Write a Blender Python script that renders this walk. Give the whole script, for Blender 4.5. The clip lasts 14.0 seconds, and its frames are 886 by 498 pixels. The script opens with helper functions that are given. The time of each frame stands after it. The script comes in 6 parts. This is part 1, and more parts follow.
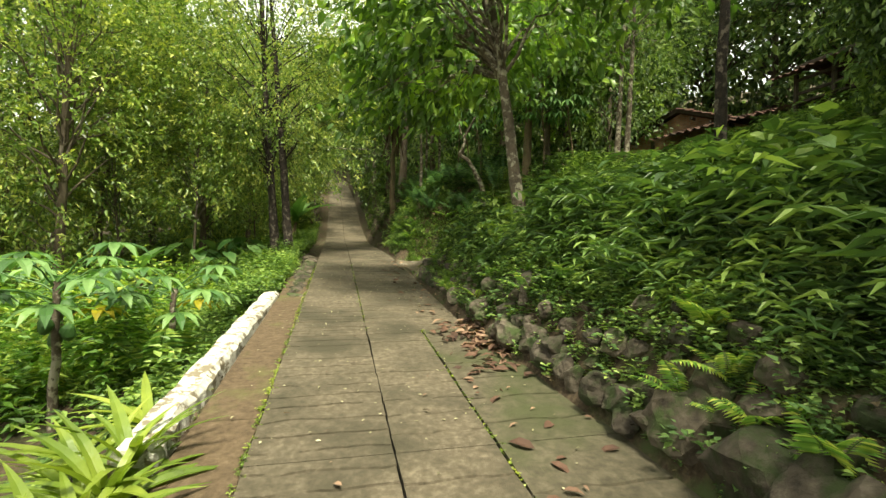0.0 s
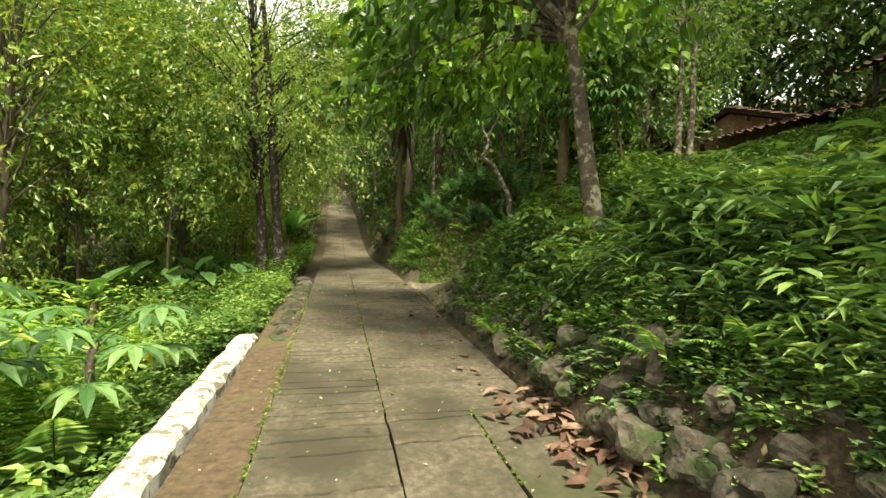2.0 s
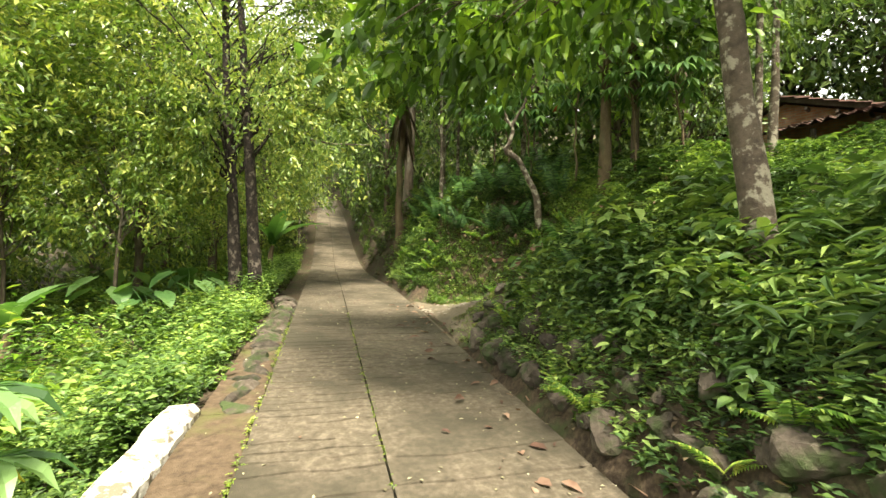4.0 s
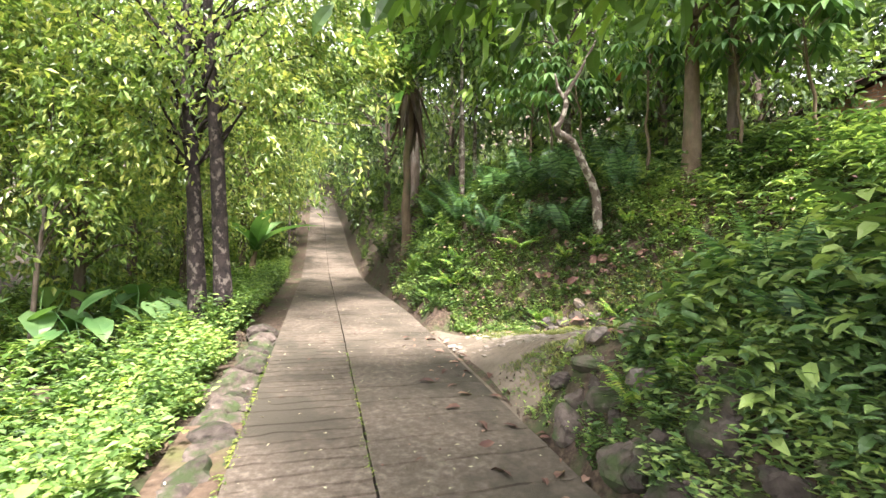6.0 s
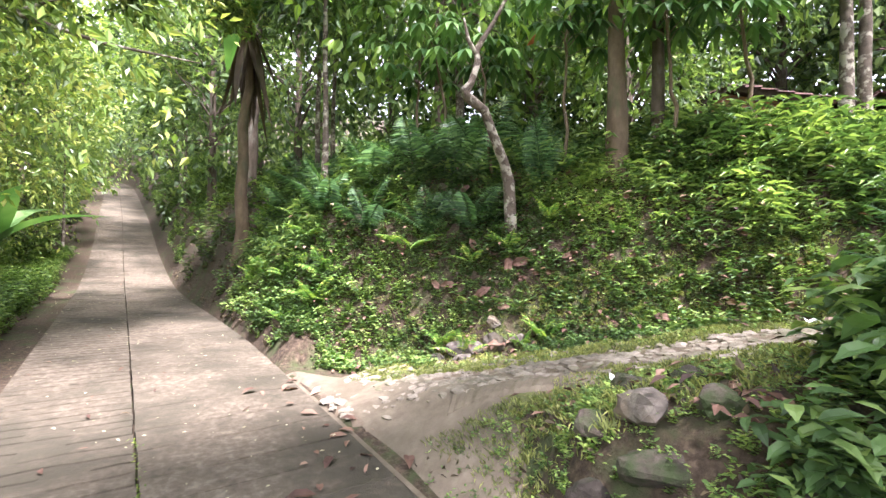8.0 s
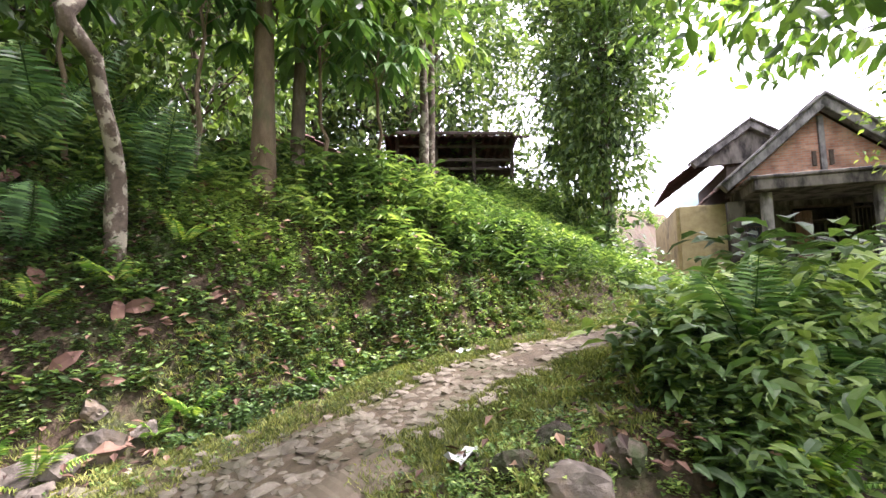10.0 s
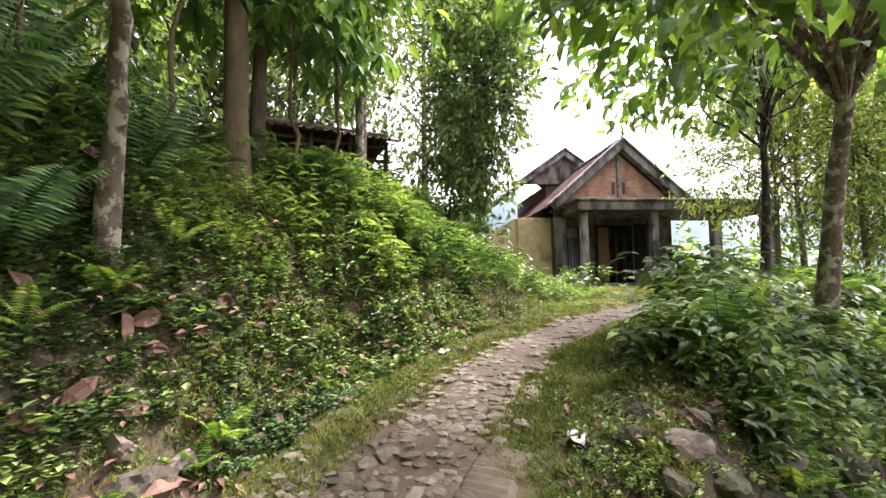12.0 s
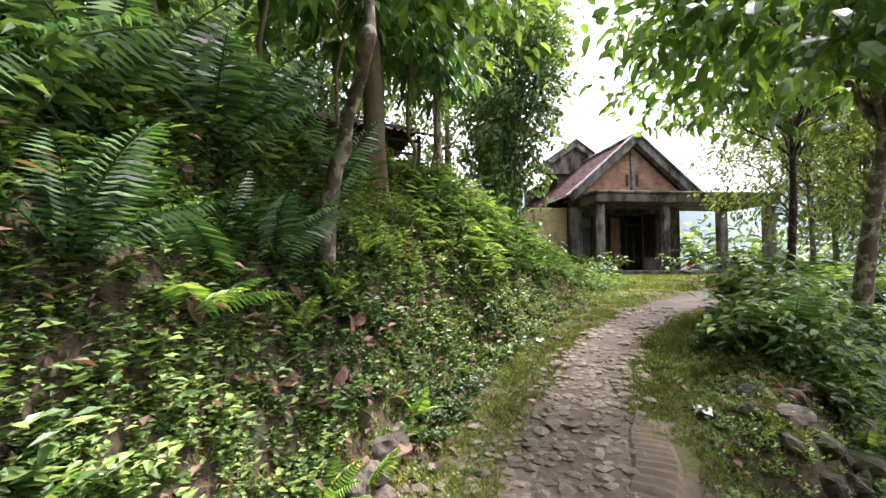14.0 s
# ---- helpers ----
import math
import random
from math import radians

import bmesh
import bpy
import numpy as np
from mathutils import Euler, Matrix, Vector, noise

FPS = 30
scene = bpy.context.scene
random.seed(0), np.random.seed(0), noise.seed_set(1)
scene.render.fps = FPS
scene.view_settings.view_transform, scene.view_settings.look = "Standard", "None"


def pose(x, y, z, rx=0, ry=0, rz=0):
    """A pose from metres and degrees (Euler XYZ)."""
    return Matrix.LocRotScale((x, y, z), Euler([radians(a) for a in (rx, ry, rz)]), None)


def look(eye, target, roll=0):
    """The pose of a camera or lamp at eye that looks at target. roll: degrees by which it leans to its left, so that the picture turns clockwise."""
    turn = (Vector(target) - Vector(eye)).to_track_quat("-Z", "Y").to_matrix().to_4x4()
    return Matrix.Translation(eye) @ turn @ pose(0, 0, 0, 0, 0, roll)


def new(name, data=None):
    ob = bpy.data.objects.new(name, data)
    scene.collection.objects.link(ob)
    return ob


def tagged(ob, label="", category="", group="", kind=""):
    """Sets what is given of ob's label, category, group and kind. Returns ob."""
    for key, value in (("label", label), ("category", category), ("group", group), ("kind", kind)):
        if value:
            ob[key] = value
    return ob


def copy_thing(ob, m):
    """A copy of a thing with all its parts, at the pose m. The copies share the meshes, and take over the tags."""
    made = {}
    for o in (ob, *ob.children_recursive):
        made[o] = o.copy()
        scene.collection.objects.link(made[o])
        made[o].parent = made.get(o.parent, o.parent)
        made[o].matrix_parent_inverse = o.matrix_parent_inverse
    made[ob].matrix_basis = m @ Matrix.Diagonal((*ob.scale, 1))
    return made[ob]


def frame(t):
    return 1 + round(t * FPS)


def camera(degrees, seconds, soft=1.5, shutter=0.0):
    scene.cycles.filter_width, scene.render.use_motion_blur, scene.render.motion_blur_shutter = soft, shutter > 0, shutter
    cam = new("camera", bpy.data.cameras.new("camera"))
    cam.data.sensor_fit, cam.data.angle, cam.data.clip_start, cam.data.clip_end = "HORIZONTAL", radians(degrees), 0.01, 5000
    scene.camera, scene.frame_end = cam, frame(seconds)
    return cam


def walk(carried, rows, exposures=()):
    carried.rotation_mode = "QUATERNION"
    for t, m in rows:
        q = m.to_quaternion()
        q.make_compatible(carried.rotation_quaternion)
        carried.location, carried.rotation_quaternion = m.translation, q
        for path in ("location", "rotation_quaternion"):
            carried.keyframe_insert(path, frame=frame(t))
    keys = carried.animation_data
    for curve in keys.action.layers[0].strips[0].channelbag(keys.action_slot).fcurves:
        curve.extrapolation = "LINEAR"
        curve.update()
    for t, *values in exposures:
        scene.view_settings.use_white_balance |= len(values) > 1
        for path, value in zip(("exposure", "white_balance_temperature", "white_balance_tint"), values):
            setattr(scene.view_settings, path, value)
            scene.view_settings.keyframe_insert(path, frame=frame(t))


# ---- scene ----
cam = camera(88.1, 14.0)
METRES, EYE, TILT, LEAN, TURN = 14.5, 1.5, 0.0, 0.0, -13.0
ROWS = [
    (0.0, 0.0, 0.0, 0.0, 0.01, -0.54, -0.74),
    (0.5, -0.0078, 0.0405, 0.0024, 0.03, -0.22, -0.82),
    (1.0, -0.0207, 0.0785, 0.0055, -0.16, 0.14, -0.78),
    (1.5, -0.0276, 0.1124, 0.0067, -0.18, 0.63, -0.8),
    (2.0, -0.037, 0.1487, 0.0112, -0.2, 1.03, -0.83),
    (2.5, -0.0493, 0.1844, 0.0127, -0.55, 1.53, -0.83),
    (3.0, -0.055, 0.2215, 0.0141, -0.79, 1.95, -0.8),
    (5.5, -0.0981, 0.4171, 0.0345, -2.2, 2.14, -0.73),
    (6.0, -0.1055, 0.4595, 0.0386, -2.12, 2.07, -0.76),
    (6.5, -0.1172, 0.4993, 0.0351, -2.56, 2.79, -0.75),
    (7.0, -0.119, 0.539, 0.0358, -2.39, 3.27, -1.19),
    (7.5, -0.1195, 0.568, 0.0401, -7.43, 2.86, -1.18),
    (8.0, -0.1218, 0.6094, 0.0428, -22.14, 2.52, -0.26),
    (8.5, -0.1249, 0.6447, 0.0452, -41.67, 3.37, 0.58),
    (9.0, -0.1307, 0.6768, 0.0483, -58.75, 4.63, 0.63),
    (11.5, -0.1583, 0.8372, 0.0607, -101.86, 4.59, 0.75),
    (12.0, -0.1589, 0.8668, 0.0631, -106.07, 4.5, 0.56),
    (12.5, -0.1626, 0.8933, 0.0655, -108.29, 3.94, 0.44),
    (13.0, -0.1645, 0.9227, 0.0703, -110.17, 2.9, 0.2),
    (13.5, -0.172, 0.9478, 0.0748, -109.83, 2.19, 0.32),
    (14.0, -0.1816, 0.9734, 0.0788, -107.93, 2.09, 0.29),
]
walk(cam, [(t, pose(0, 0, EYE, TILT, LEAN, TURN) @ pose(METRES * x, METRES * y, METRES * z, 90 + pitch, roll, yaw)) for t, x, y, z, yaw, pitch, roll in ROWS],
     exposures=[(0.0, 1.0, 7300, -2), (3.0, 1.35, 7300, 0), (5.5, 2.2, 6300, 22), (7.5, 2.5, 5700, 28), (9.0, 2.4, 5800, 31), (12.0, 2.1, 6200, 32), (14.0, 1.85, 6000, 30)])

# ---- daylight: thin bright overcast ----
SUN_AZ, SUN_EL = radians(175), radians(61)
world = bpy.data.worlds.new("overcast_sky")
scene.world = world
world.use_nodes = True
wn, wl = world.node_tree.nodes, world.node_tree.links
sky = wn.new("ShaderNodeTexSky")
sky.sky_type = "NISHITA"
sky.sun_disc = False
sky.sun_elevation, sky.sun_rotation = SUN_EL, SUN_AZ
sky.air_density, sky.dust_density, sky.ozone_density = 1.0, 4.0, 1.0
cloud = wn.new("ShaderNodeMix")
cloud.data_type = "RGBA"
cloud.inputs["Factor"].default_value = 0.75
cloud.inputs["B"].default_value = (15.0, 15.0, 14.6, 1)
wl.new(sky.outputs["Color"], cloud.inputs["A"])
wl.new(cloud.outputs["Result"], wn["Background"].inputs["Color"])
wn["Background"].inputs["Strength"].default_value = 0.078
sun = new("sun", bpy.data.lights.new("sun", "SUN"))
sun.data.energy, sun.data.angle, sun.data.color = 5.0, radians(11), (1.0, 0.94, 0.84)
sun_dir = Vector((math.sin(SUN_AZ) * math.cos(SUN_EL), math.cos(SUN_AZ) * math.cos(SUN_EL), math.sin(SUN_EL)))
sun.matrix_world = look(sun_dir * 60, (0, 0, 0))

rng = np.random.default_rng(7)


# ---- materials ----
def shader(name):
    m = bpy.data.materials.new(name)
    m.use_nodes = True
    return m, m.node_tree.nodes, m.node_tree.links, m.node_tree.nodes["Principled BSDF"]


def ramp_node(nodes, stops):
    r = nodes.new("ShaderNodeValToRGB")
    while len(r.color_ramp.elements) < len(stops):
        r.color_ramp.elements.new(0.5)
    for e, (p, c) in zip(r.color_ramp.elements, stops):
        e.position, e.color = p, (*c, 1)
    return r


def noise_node(nodes, links, scale, detail=6.0, rough=0.6, vec=None):
    n = nodes.new("ShaderNodeTexNoise")
    n.inputs["Scale"].default_value, n.inputs["Detail"].default_value, n.inputs["Roughness"].default_value = scale, detail, rough
    if vec is not None:
        links.new(vec, n.inputs["Vector"])
    return n


def surface(name, stops, scale, rough=0.85, bump=0.3, bump_scale=None, blot=None, blot_scale=1.0, blot_at=(0.5, 0.62), stretch=None, spec=0.3, vary=0.0):
    """Grain from a fine noise, with a second colour laid over it in larger blotches."""
    m, nodes, links, bsdf = shader(name)
    pos = nodes.new("ShaderNodeNewGeometry").outputs["Position"]
    if stretch:
        mp = nodes.new("ShaderNodeMapping")
        mp.inputs["Scale"].default_value = stretch
        links.new(pos, mp.inputs["Vector"])
        pos = mp.outputs["Vector"]
    n1 = noise_node(nodes, links, scale, 8, 0.65, pos)
    r1 = ramp_node(nodes, stops)
    links.new(n1.outputs["Fac"], r1.inputs["Fac"])
    colour = r1.outputs["Color"]
    if blot:
        n2 = noise_node(nodes, links, blot_scale, 7, 0.62, pos)
        r2 = ramp_node(nodes, [(blot_at[0], (0, 0, 0)), (blot_at[1], (1, 1, 1))])
        links.new(n2.outputs["Fac"], r2.inputs["Fac"])
        mix = nodes.new("ShaderNodeMix")
        mix.data_type = "RGBA"
        mix.inputs["B"].default_value = (*blot, 1)
        links.new(r2.outputs["Color"], mix.inputs["Factor"])
        links.new(colour, mix.inputs["A"])
        colour = mix.outputs["Result"]
    if vary:
        info = nodes.new("ShaderNodeObjectInfo")
        hsv = nodes.new("ShaderNodeHueSaturation")
        mr = nodes.new("ShaderNodeMapRange")
        mr.inputs["To Min"].default_value, mr.inputs["To Max"].default_value = 1 - vary, 1 + vary
        links.new(info.outputs["Random"], mr.inputs["Value"])
        links.new(mr.outputs["Result"], hsv.inputs["Value"])
        links.new(colour, hsv.inputs["Color"])
        colour = hsv.outputs["Color"]
    links.new(colour, bsdf.inputs["Base Color"])
    bsdf.inputs["Roughness"].default_value = rough
    bsdf.inputs["Specular IOR Level"].default_value = spec
    if bump:
        n3 = noise_node(nodes, links, bump_scale or scale * 1.7, 8, 0.7, pos)
        b = nodes.new("ShaderNodeBump")
        b.inputs["Strength"].default_value, b.inputs["Distance"].default_value = bump, 0.02
        links.new(n3.outputs["Fac"], b.inputs["Height"])
        links.new(b.outputs["Normal"], bsdf.inputs["Normal"])
    return m


def foliage(name, dark, mid, light, rough=0.5, thin=0.35, patch=0.6, old=None, k3=(2.1, 1.76, 2.3)):
    """Leaves: one shade for each leaf, drifting over the plant, partly lit through."""
    m, nodes, links, bsdf = shader(name)
    dark, mid, light = ([min(0.6, c * k * w) for c, k in zip(q, k3)] for q, w in ((dark, 0.4), (mid, 1.0), (light, 1.35)))
    geo = nodes.new("ShaderNodeNewGeometry")
    n = noise_node(nodes, links, patch, 3, 0.5, geo.outputs["Position"])
    add = nodes.new("ShaderNodeMath")
    add.operation = "MULTIPLY_ADD"
    add.inputs[1].default_value = 0.55
    links.new(geo.outputs["Random Per Island"], add.inputs[0])
    sub = nodes.new("ShaderNodeMapRange")
    sub.inputs["From Min"].default_value, sub.inputs["From Max"].default_value = 0.3, 0.7
    sub.inputs["To Min"].default_value, sub.inputs["To Max"].default_value = 0.0, 0.45
    links.new(n.outputs["Fac"], sub.inputs["Value"])
    links.new(sub.outputs["Result"], add.inputs[2])
    stops = [(0.05, dark), (0.5, mid), (0.93, light)]
    if old:
        stops += [(0.965, light), (0.985, old)]
    r = ramp_node(nodes, stops)
    links.new(add.outputs["Value"], r.inputs["Fac"])
    vein = noise_node(nodes, links, 60, 3, 0.5, geo.outputs["Position"])
    b = nodes.new("ShaderNodeBump")
    b.inputs["Strength"].default_value, b.inputs["Distance"].default_value = 0.25, 0.01
    links.new(vein.outputs["Fac"], b.inputs["Height"])
    links.new(b.outputs["Normal"], bsdf.inputs["Normal"])
    links.new(r.outputs["Color"], bsdf.inputs["Base Color"])
    bsdf.inputs["Roughness"].default_value = rough
    bsdf.inputs["Specular IOR Level"].default_value = 0.42
    tr = nodes.new("ShaderNodeBsdfTranslucent")
    warm = nodes.new("ShaderNodeMix")
    warm.data_type, warm.blend_type = "RGBA", "MULTIPLY"
    warm.inputs["Factor"].default_value = 1.0
    warm.inputs["B"].default_value = (1.2, 1.3, 0.6, 1)
    links.new(r.outputs["Color"], warm.inputs["A"])
    links.new(warm.outputs["Result"], tr.inputs["Color"])
    mix = nodes.new("ShaderNodeMixShader")
    mix.inputs[0].default_value = thin
    links.new(bsdf.outputs[0], mix.inputs[1])
    links.new(tr.outputs[0], mix.inputs[2])
    links.new(mix.outputs[0], nodes["Material Output"].inputs["Surface"])
    return m


SOIL = surface("soil_with_moss", [(0.3, (0.022, 0.015, 0.009)), (0.5, (0.06, 0.042, 0.026)), (0.72, (0.13, 0.096, 0.062))], 22.0, 0.95, 1.0, 40.0, blot=(0.05, 0.065, 0.022), blot_scale=2.5, blot_at=(0.5, 0.66))
CONCRETE = surface("weathered_road_concrete", [(0.25, (0.055, 0.044, 0.029)), (0.5, (0.115, 0.094, 0.065)), (0.78, (0.23, 0.19, 0.138))], 16.0, 0.9, 0.8, 60.0, blot=(0.055, 0.048, 0.031), blot_scale=0.9, blot_at=(0.42, 0.62))
CONCRETE_R = surface("mossy_road_concrete", [(0.25, (0.04, 0.034, 0.023)), (0.5, (0.08, 0.068, 0.045)), (0.8, (0.15, 0.128, 0.09))], 12.0, 0.9, 0.6, 40.0, blot=(0.048, 0.055, 0.022), blot_scale=0.7, blot_at=(0.45, 0.62))
SHOULDER = surface("earthy_shoulder_concrete", [(0.3, (0.055, 0.037, 0.022)), (0.55, (0.11, 0.077, 0.047)), (0.8, (0.18, 0.13, 0.085))], 14.0, 0.95, 0.8, 60.0, blot=(0.1, 0.1, 0.035), blot_scale=1.5, blot_at=(0.55, 0.7))
WHITEWASH = surface("worn_whitewash", [(0.3, (0.42, 0.4, 0.34)), (0.6, (0.66, 0.64, 0.58))], 20.0, 0.85, 0.9, 30.0, blot=(0.2, 0.17, 0.12), blot_scale=8.0, blot_at=(0.51, 0.57))
STONE = surface("mossy_brown_rock", [(0.25, (0.018, 0.014, 0.011)), (0.5, (0.07, 0.056, 0.042)), (0.68, (0.12, 0.1, 0.078)), (0.8, (0.26, 0.235, 0.19))], 11.0, 0.9, 1.0, 22.0, blot=(0.035, 0.05, 0.016), blot_scale=5.0, blot_at=(0.47, 0.6), vary=0.4)
COBBLE = surface("pale_path_stone", [(0.25, (0.12, 0.1, 0.074)), (0.55, (0.23, 0.198, 0.15)), (0.8, (0.36, 0.32, 0.255))], 12.0, 0.85, 0.5, 30.0, blot=(0.1, 0.095, 0.055), blot_scale=2.0, blot_at=(0.5, 0.68), vary=0.25)
MUD = surface("damp_path_earth", [(0.3, (0.075, 0.054, 0.033)), (0.6, (0.15, 0.112, 0.072)), (0.85, (0.25, 0.195, 0.135))], 8.0, 0.7, 0.6, 25.0, spec=0.5)
SAND = surface("sandy_cement", [(0.3, (0.1, 0.08, 0.053)), (0.6, (0.165, 0.135, 0.093)), (0.85, (0.24, 0.2, 0.145))], 6.0, 0.9, 0.4, 40.0, blot=(0.095, 0.08, 0.052), blot_scale=1.2, blot_at=(0.45, 0.65))
BARK_DARK = surface("dark_blotched_bark", [(0.35, (0.009, 0.007, 0.006)), (0.6, (0.032, 0.024, 0.019))], 14.0, 0.95, 1.0, 18.0, blot=(0.12, 0.1, 0.08), blot_scale=11.0, blot_at=(0.54, 0.62), stretch=(1, 1, 0.7))
BARK_GREY = surface("grey_mottled_bark", [(0.3, (0.05, 0.038, 0.028)), (0.6, (0.12, 0.095, 0.07))], 12.0, 0.95, 0.9, 20.0, blot=(0.3, 0.275, 0.21), blot_scale=8.0, blot_at=(0.51, 0.57))
BARK_TAN = surface("smooth_tan_bark", [(0.3, (0.085, 0.06, 0.036)), (0.6, (0.16, 0.118, 0.072)), (0.85, (0.24, 0.185, 0.12))], 9.0, 0.9, 0.8, 25.0, blot=(0.075, 0.08, 0.04), blot_scale=3.5, blot_at=(0.55, 0.7), stretch=(1, 1, 0.4))
BARK_BROWN = surface("brown_forest_bark", [(0.3, (0.05, 0.038, 0.026)), (0.65, (0.14, 0.11, 0.08))], 9.0, 0.95, 0.9, 20.0, blot=(0.2, 0.19, 0.15), blot_scale=3.0, blot_at=(0.56, 0.7), stretch=(1, 1, 0.4))
TWIG = surface("dry_twig", [(0.3, (0.1, 0.07, 0.045)), (0.7, (0.22, 0.17, 0.12))], 15.0, 0.9, 0.4)

CLOVE = foliage("yellow_green_clove_leaf", (0.025, 0.052, 0.012), (0.092, 0.15, 0.03), (0.25, 0.29, 0.06), 0.35, 0.36, 1.3, k3=(1.95, 1.85, 2.1))
FOREST = foliage("mid_green_forest_leaf", (0.016, 0.036, 0.012), (0.05, 0.1, 0.025), (0.13, 0.2, 0.045), 0.45, 0.38, 0.6)
CACAO = foliage("large_drooping_cacao_leaf", (0.02, 0.05, 0.01), (0.05, 0.115, 0.018), (0.14, 0.24, 0.03), 0.35, 0.32, 0.8, old=(0.35, 0.1, 0.04))
HERB = foliage("fresh_green_herb_leaf", (0.018, 0.045, 0.01), (0.052, 0.115, 0.019), (0.14, 0.215, 0.042), 0.5, 0.35, 1.2)
BANK = foliage("deep_green_bank_leaf", (0.014, 0.034, 0.01), (0.045, 0.1, 0.022), (0.14, 0.215, 0.045), 0.45, 0.3, 0.9)
FERN = foliage("fern_green", (0.03, 0.085, 0.014), (0.075, 0.175, 0.022), (0.2, 0.32, 0.045), 0.5, 0.4, 1.5)
FEATHER = foliage("blue_green_feathery_leaf", (0.012, 0.042, 0.011), (0.032, 0.088, 0.02), (0.075, 0.155, 0.035), 0.5, 0.3, 1.0)
GRASS = foliage("short_path_grass", (0.04, 0.06, 0.014), (0.085, 0.12, 0.026), (0.17, 0.2, 0.05), 0.6, 0.35, 1.0)
BROAD = foliage("broad_soft_leaf", (0.016, 0.05, 0.012), (0.04, 0.105, 0.024), (0.1, 0.185, 0.05), 0.4, 0.4, 1.0)
STRAP = foliage("striped_strap_leaf", (0.025, 0.055, 0.006), (0.07, 0.125, 0.014), (0.17, 0.22, 0.03), 0.35, 0.35, 1.5)
EARTHY = foliage("brown_leaf_crumb", (0.02, 0.014, 0.009), (0.055, 0.04, 0.022), (0.12, 0.09, 0.045), 0.8, 0.1, 3.0, k3=(1.2, 1.2, 1.2))
LITTER = foliage("dry_fallen_leaf", (0.04, 0.02, 0.014), (0.115, 0.06, 0.04), (0.26, 0.17, 0.115), 0.8, 0.15, 4.0, k3=(1, 1, 1))


# ---- mesh makers ----
def mesh(name, verts, tris, mat, smooth=False):
    verts, tris = np.asarray(verts, np.float32), np.asarray(tris, np.int32)
    me = bpy.data.meshes.new(name)
    me.vertices.add(len(verts))
    me.vertices.foreach_set("co", verts.ravel())
    me.loops.add(tris.size)
    me.loops.foreach_set("vertex_index", tris.ravel())
    me.polygons.add(len(tris))
    me.polygons.foreach_set("loop_start", np.arange(0, tris.size, 3, dtype=np.int32))
    me.polygons.foreach_set("use_smooth", np.full(len(tris), smooth, bool))
    me.update(calc_edges=True)
    me.materials.append(mat)
    return me


def part(name, data, mat=None, parent=None, label=""):
    """Links a mesh or a bmesh as one mesh object under a thing or a part."""
    if isinstance(data, bmesh.types.BMesh):
        me = bpy.data.meshes.new(name)
        data.to_mesh(me)
        data.free()
        me.materials.append(mat)
        data = me
    ob = new(name, data)
    ob.parent = parent
    return tagged(ob, label) if label else ob


def thing(name, place, label, category, group="", kind="", turn=0):
    e = new(name)
    e.empty_display_size = 0.1
    e.matrix_world = pose(*place, 0, 0, turn)
    return tagged(e, label, category, group, kind)


def box(bm, cx, cy, cz, sx, sy, sz, bevel=0.01, m=None):
    t = bmesh.new()
    bmesh.ops.create_cube(t, size=1.0)
    bmesh.ops.scale(t, vec=(sx, sy, sz), verts=t.verts)
    if bevel:
        bmesh.ops.bevel(t, geom=t.edges[:], offset=bevel, segments=1, affect="EDGES")
    bmesh.ops.translate(t, vec=(cx, cy, cz), verts=t.verts)
    if m is not None:
        bmesh.ops.transform(t, matrix=m, verts=t.verts)
    tmp = bpy.data.meshes.new("tmp")
    t.to_mesh(tmp)
    t.free()
    bm.from_mesh(tmp)
    bpy.data.meshes.remove(tmp)
    return bm


def joined(pieces):
    vs, fs, k = [], [], 0
    for v, f in pieces:
        vs.append(v)
        fs.append(np.asarray(f) + k)
        k += len(v)
    return np.concatenate(vs), np.concatenate(fs)


def tube(pts, radii, n=8, gnarl=0.0):
    """A tapered round limb along a line of points."""
    pts, radii = np.asarray(pts, float), np.asarray(radii, float)
    tan = np.gradient(pts, axis=0)
    tan /= np.linalg.norm(tan, axis=1, keepdims=True) + 1e-9
    side = np.cross(tan, [0.31, 0.95, 0.05])
    side /= np.linalg.norm(side, axis=1, keepdims=True) + 1e-9
    up = np.cross(tan, side)
    a = np.linspace(0, 2 * np.pi, n, endpoint=False)
    r = radii[:, None] * (1 + gnarl * rng.normal(0, 1, (len(pts), n)))
    v = (pts[:, None] + r[..., None] * (np.cos(a)[None, :, None] * side[:, None] + np.sin(a)[None, :, None] * up[:, None])).reshape(-1, 3)
    i = np.arange(len(pts) - 1)[:, None] * n
    j = np.arange(n)[None]
    k = (j + 1) % n
    f = np.concatenate([np.stack([i + j, i + k, i + n + k], -1).reshape(-1, 3), np.stack([i + j, i + n + k, i + n + j], -1).reshape(-1, 3)])
    return v, f


def curve_points(a, b, sag=0.0, wobble=0.0, n=7):
    a, b = np.asarray(a, float), np.asarray(b, float)
    s = np.linspace(0, 1, n)[:, None]
    p = a + (b - a) * s
    p[:, 2] += sag * np.sin(np.pi * s[:, 0])
    w = rng.normal(0, wobble, (n, 3))
    w[0] = 0
    return p + w


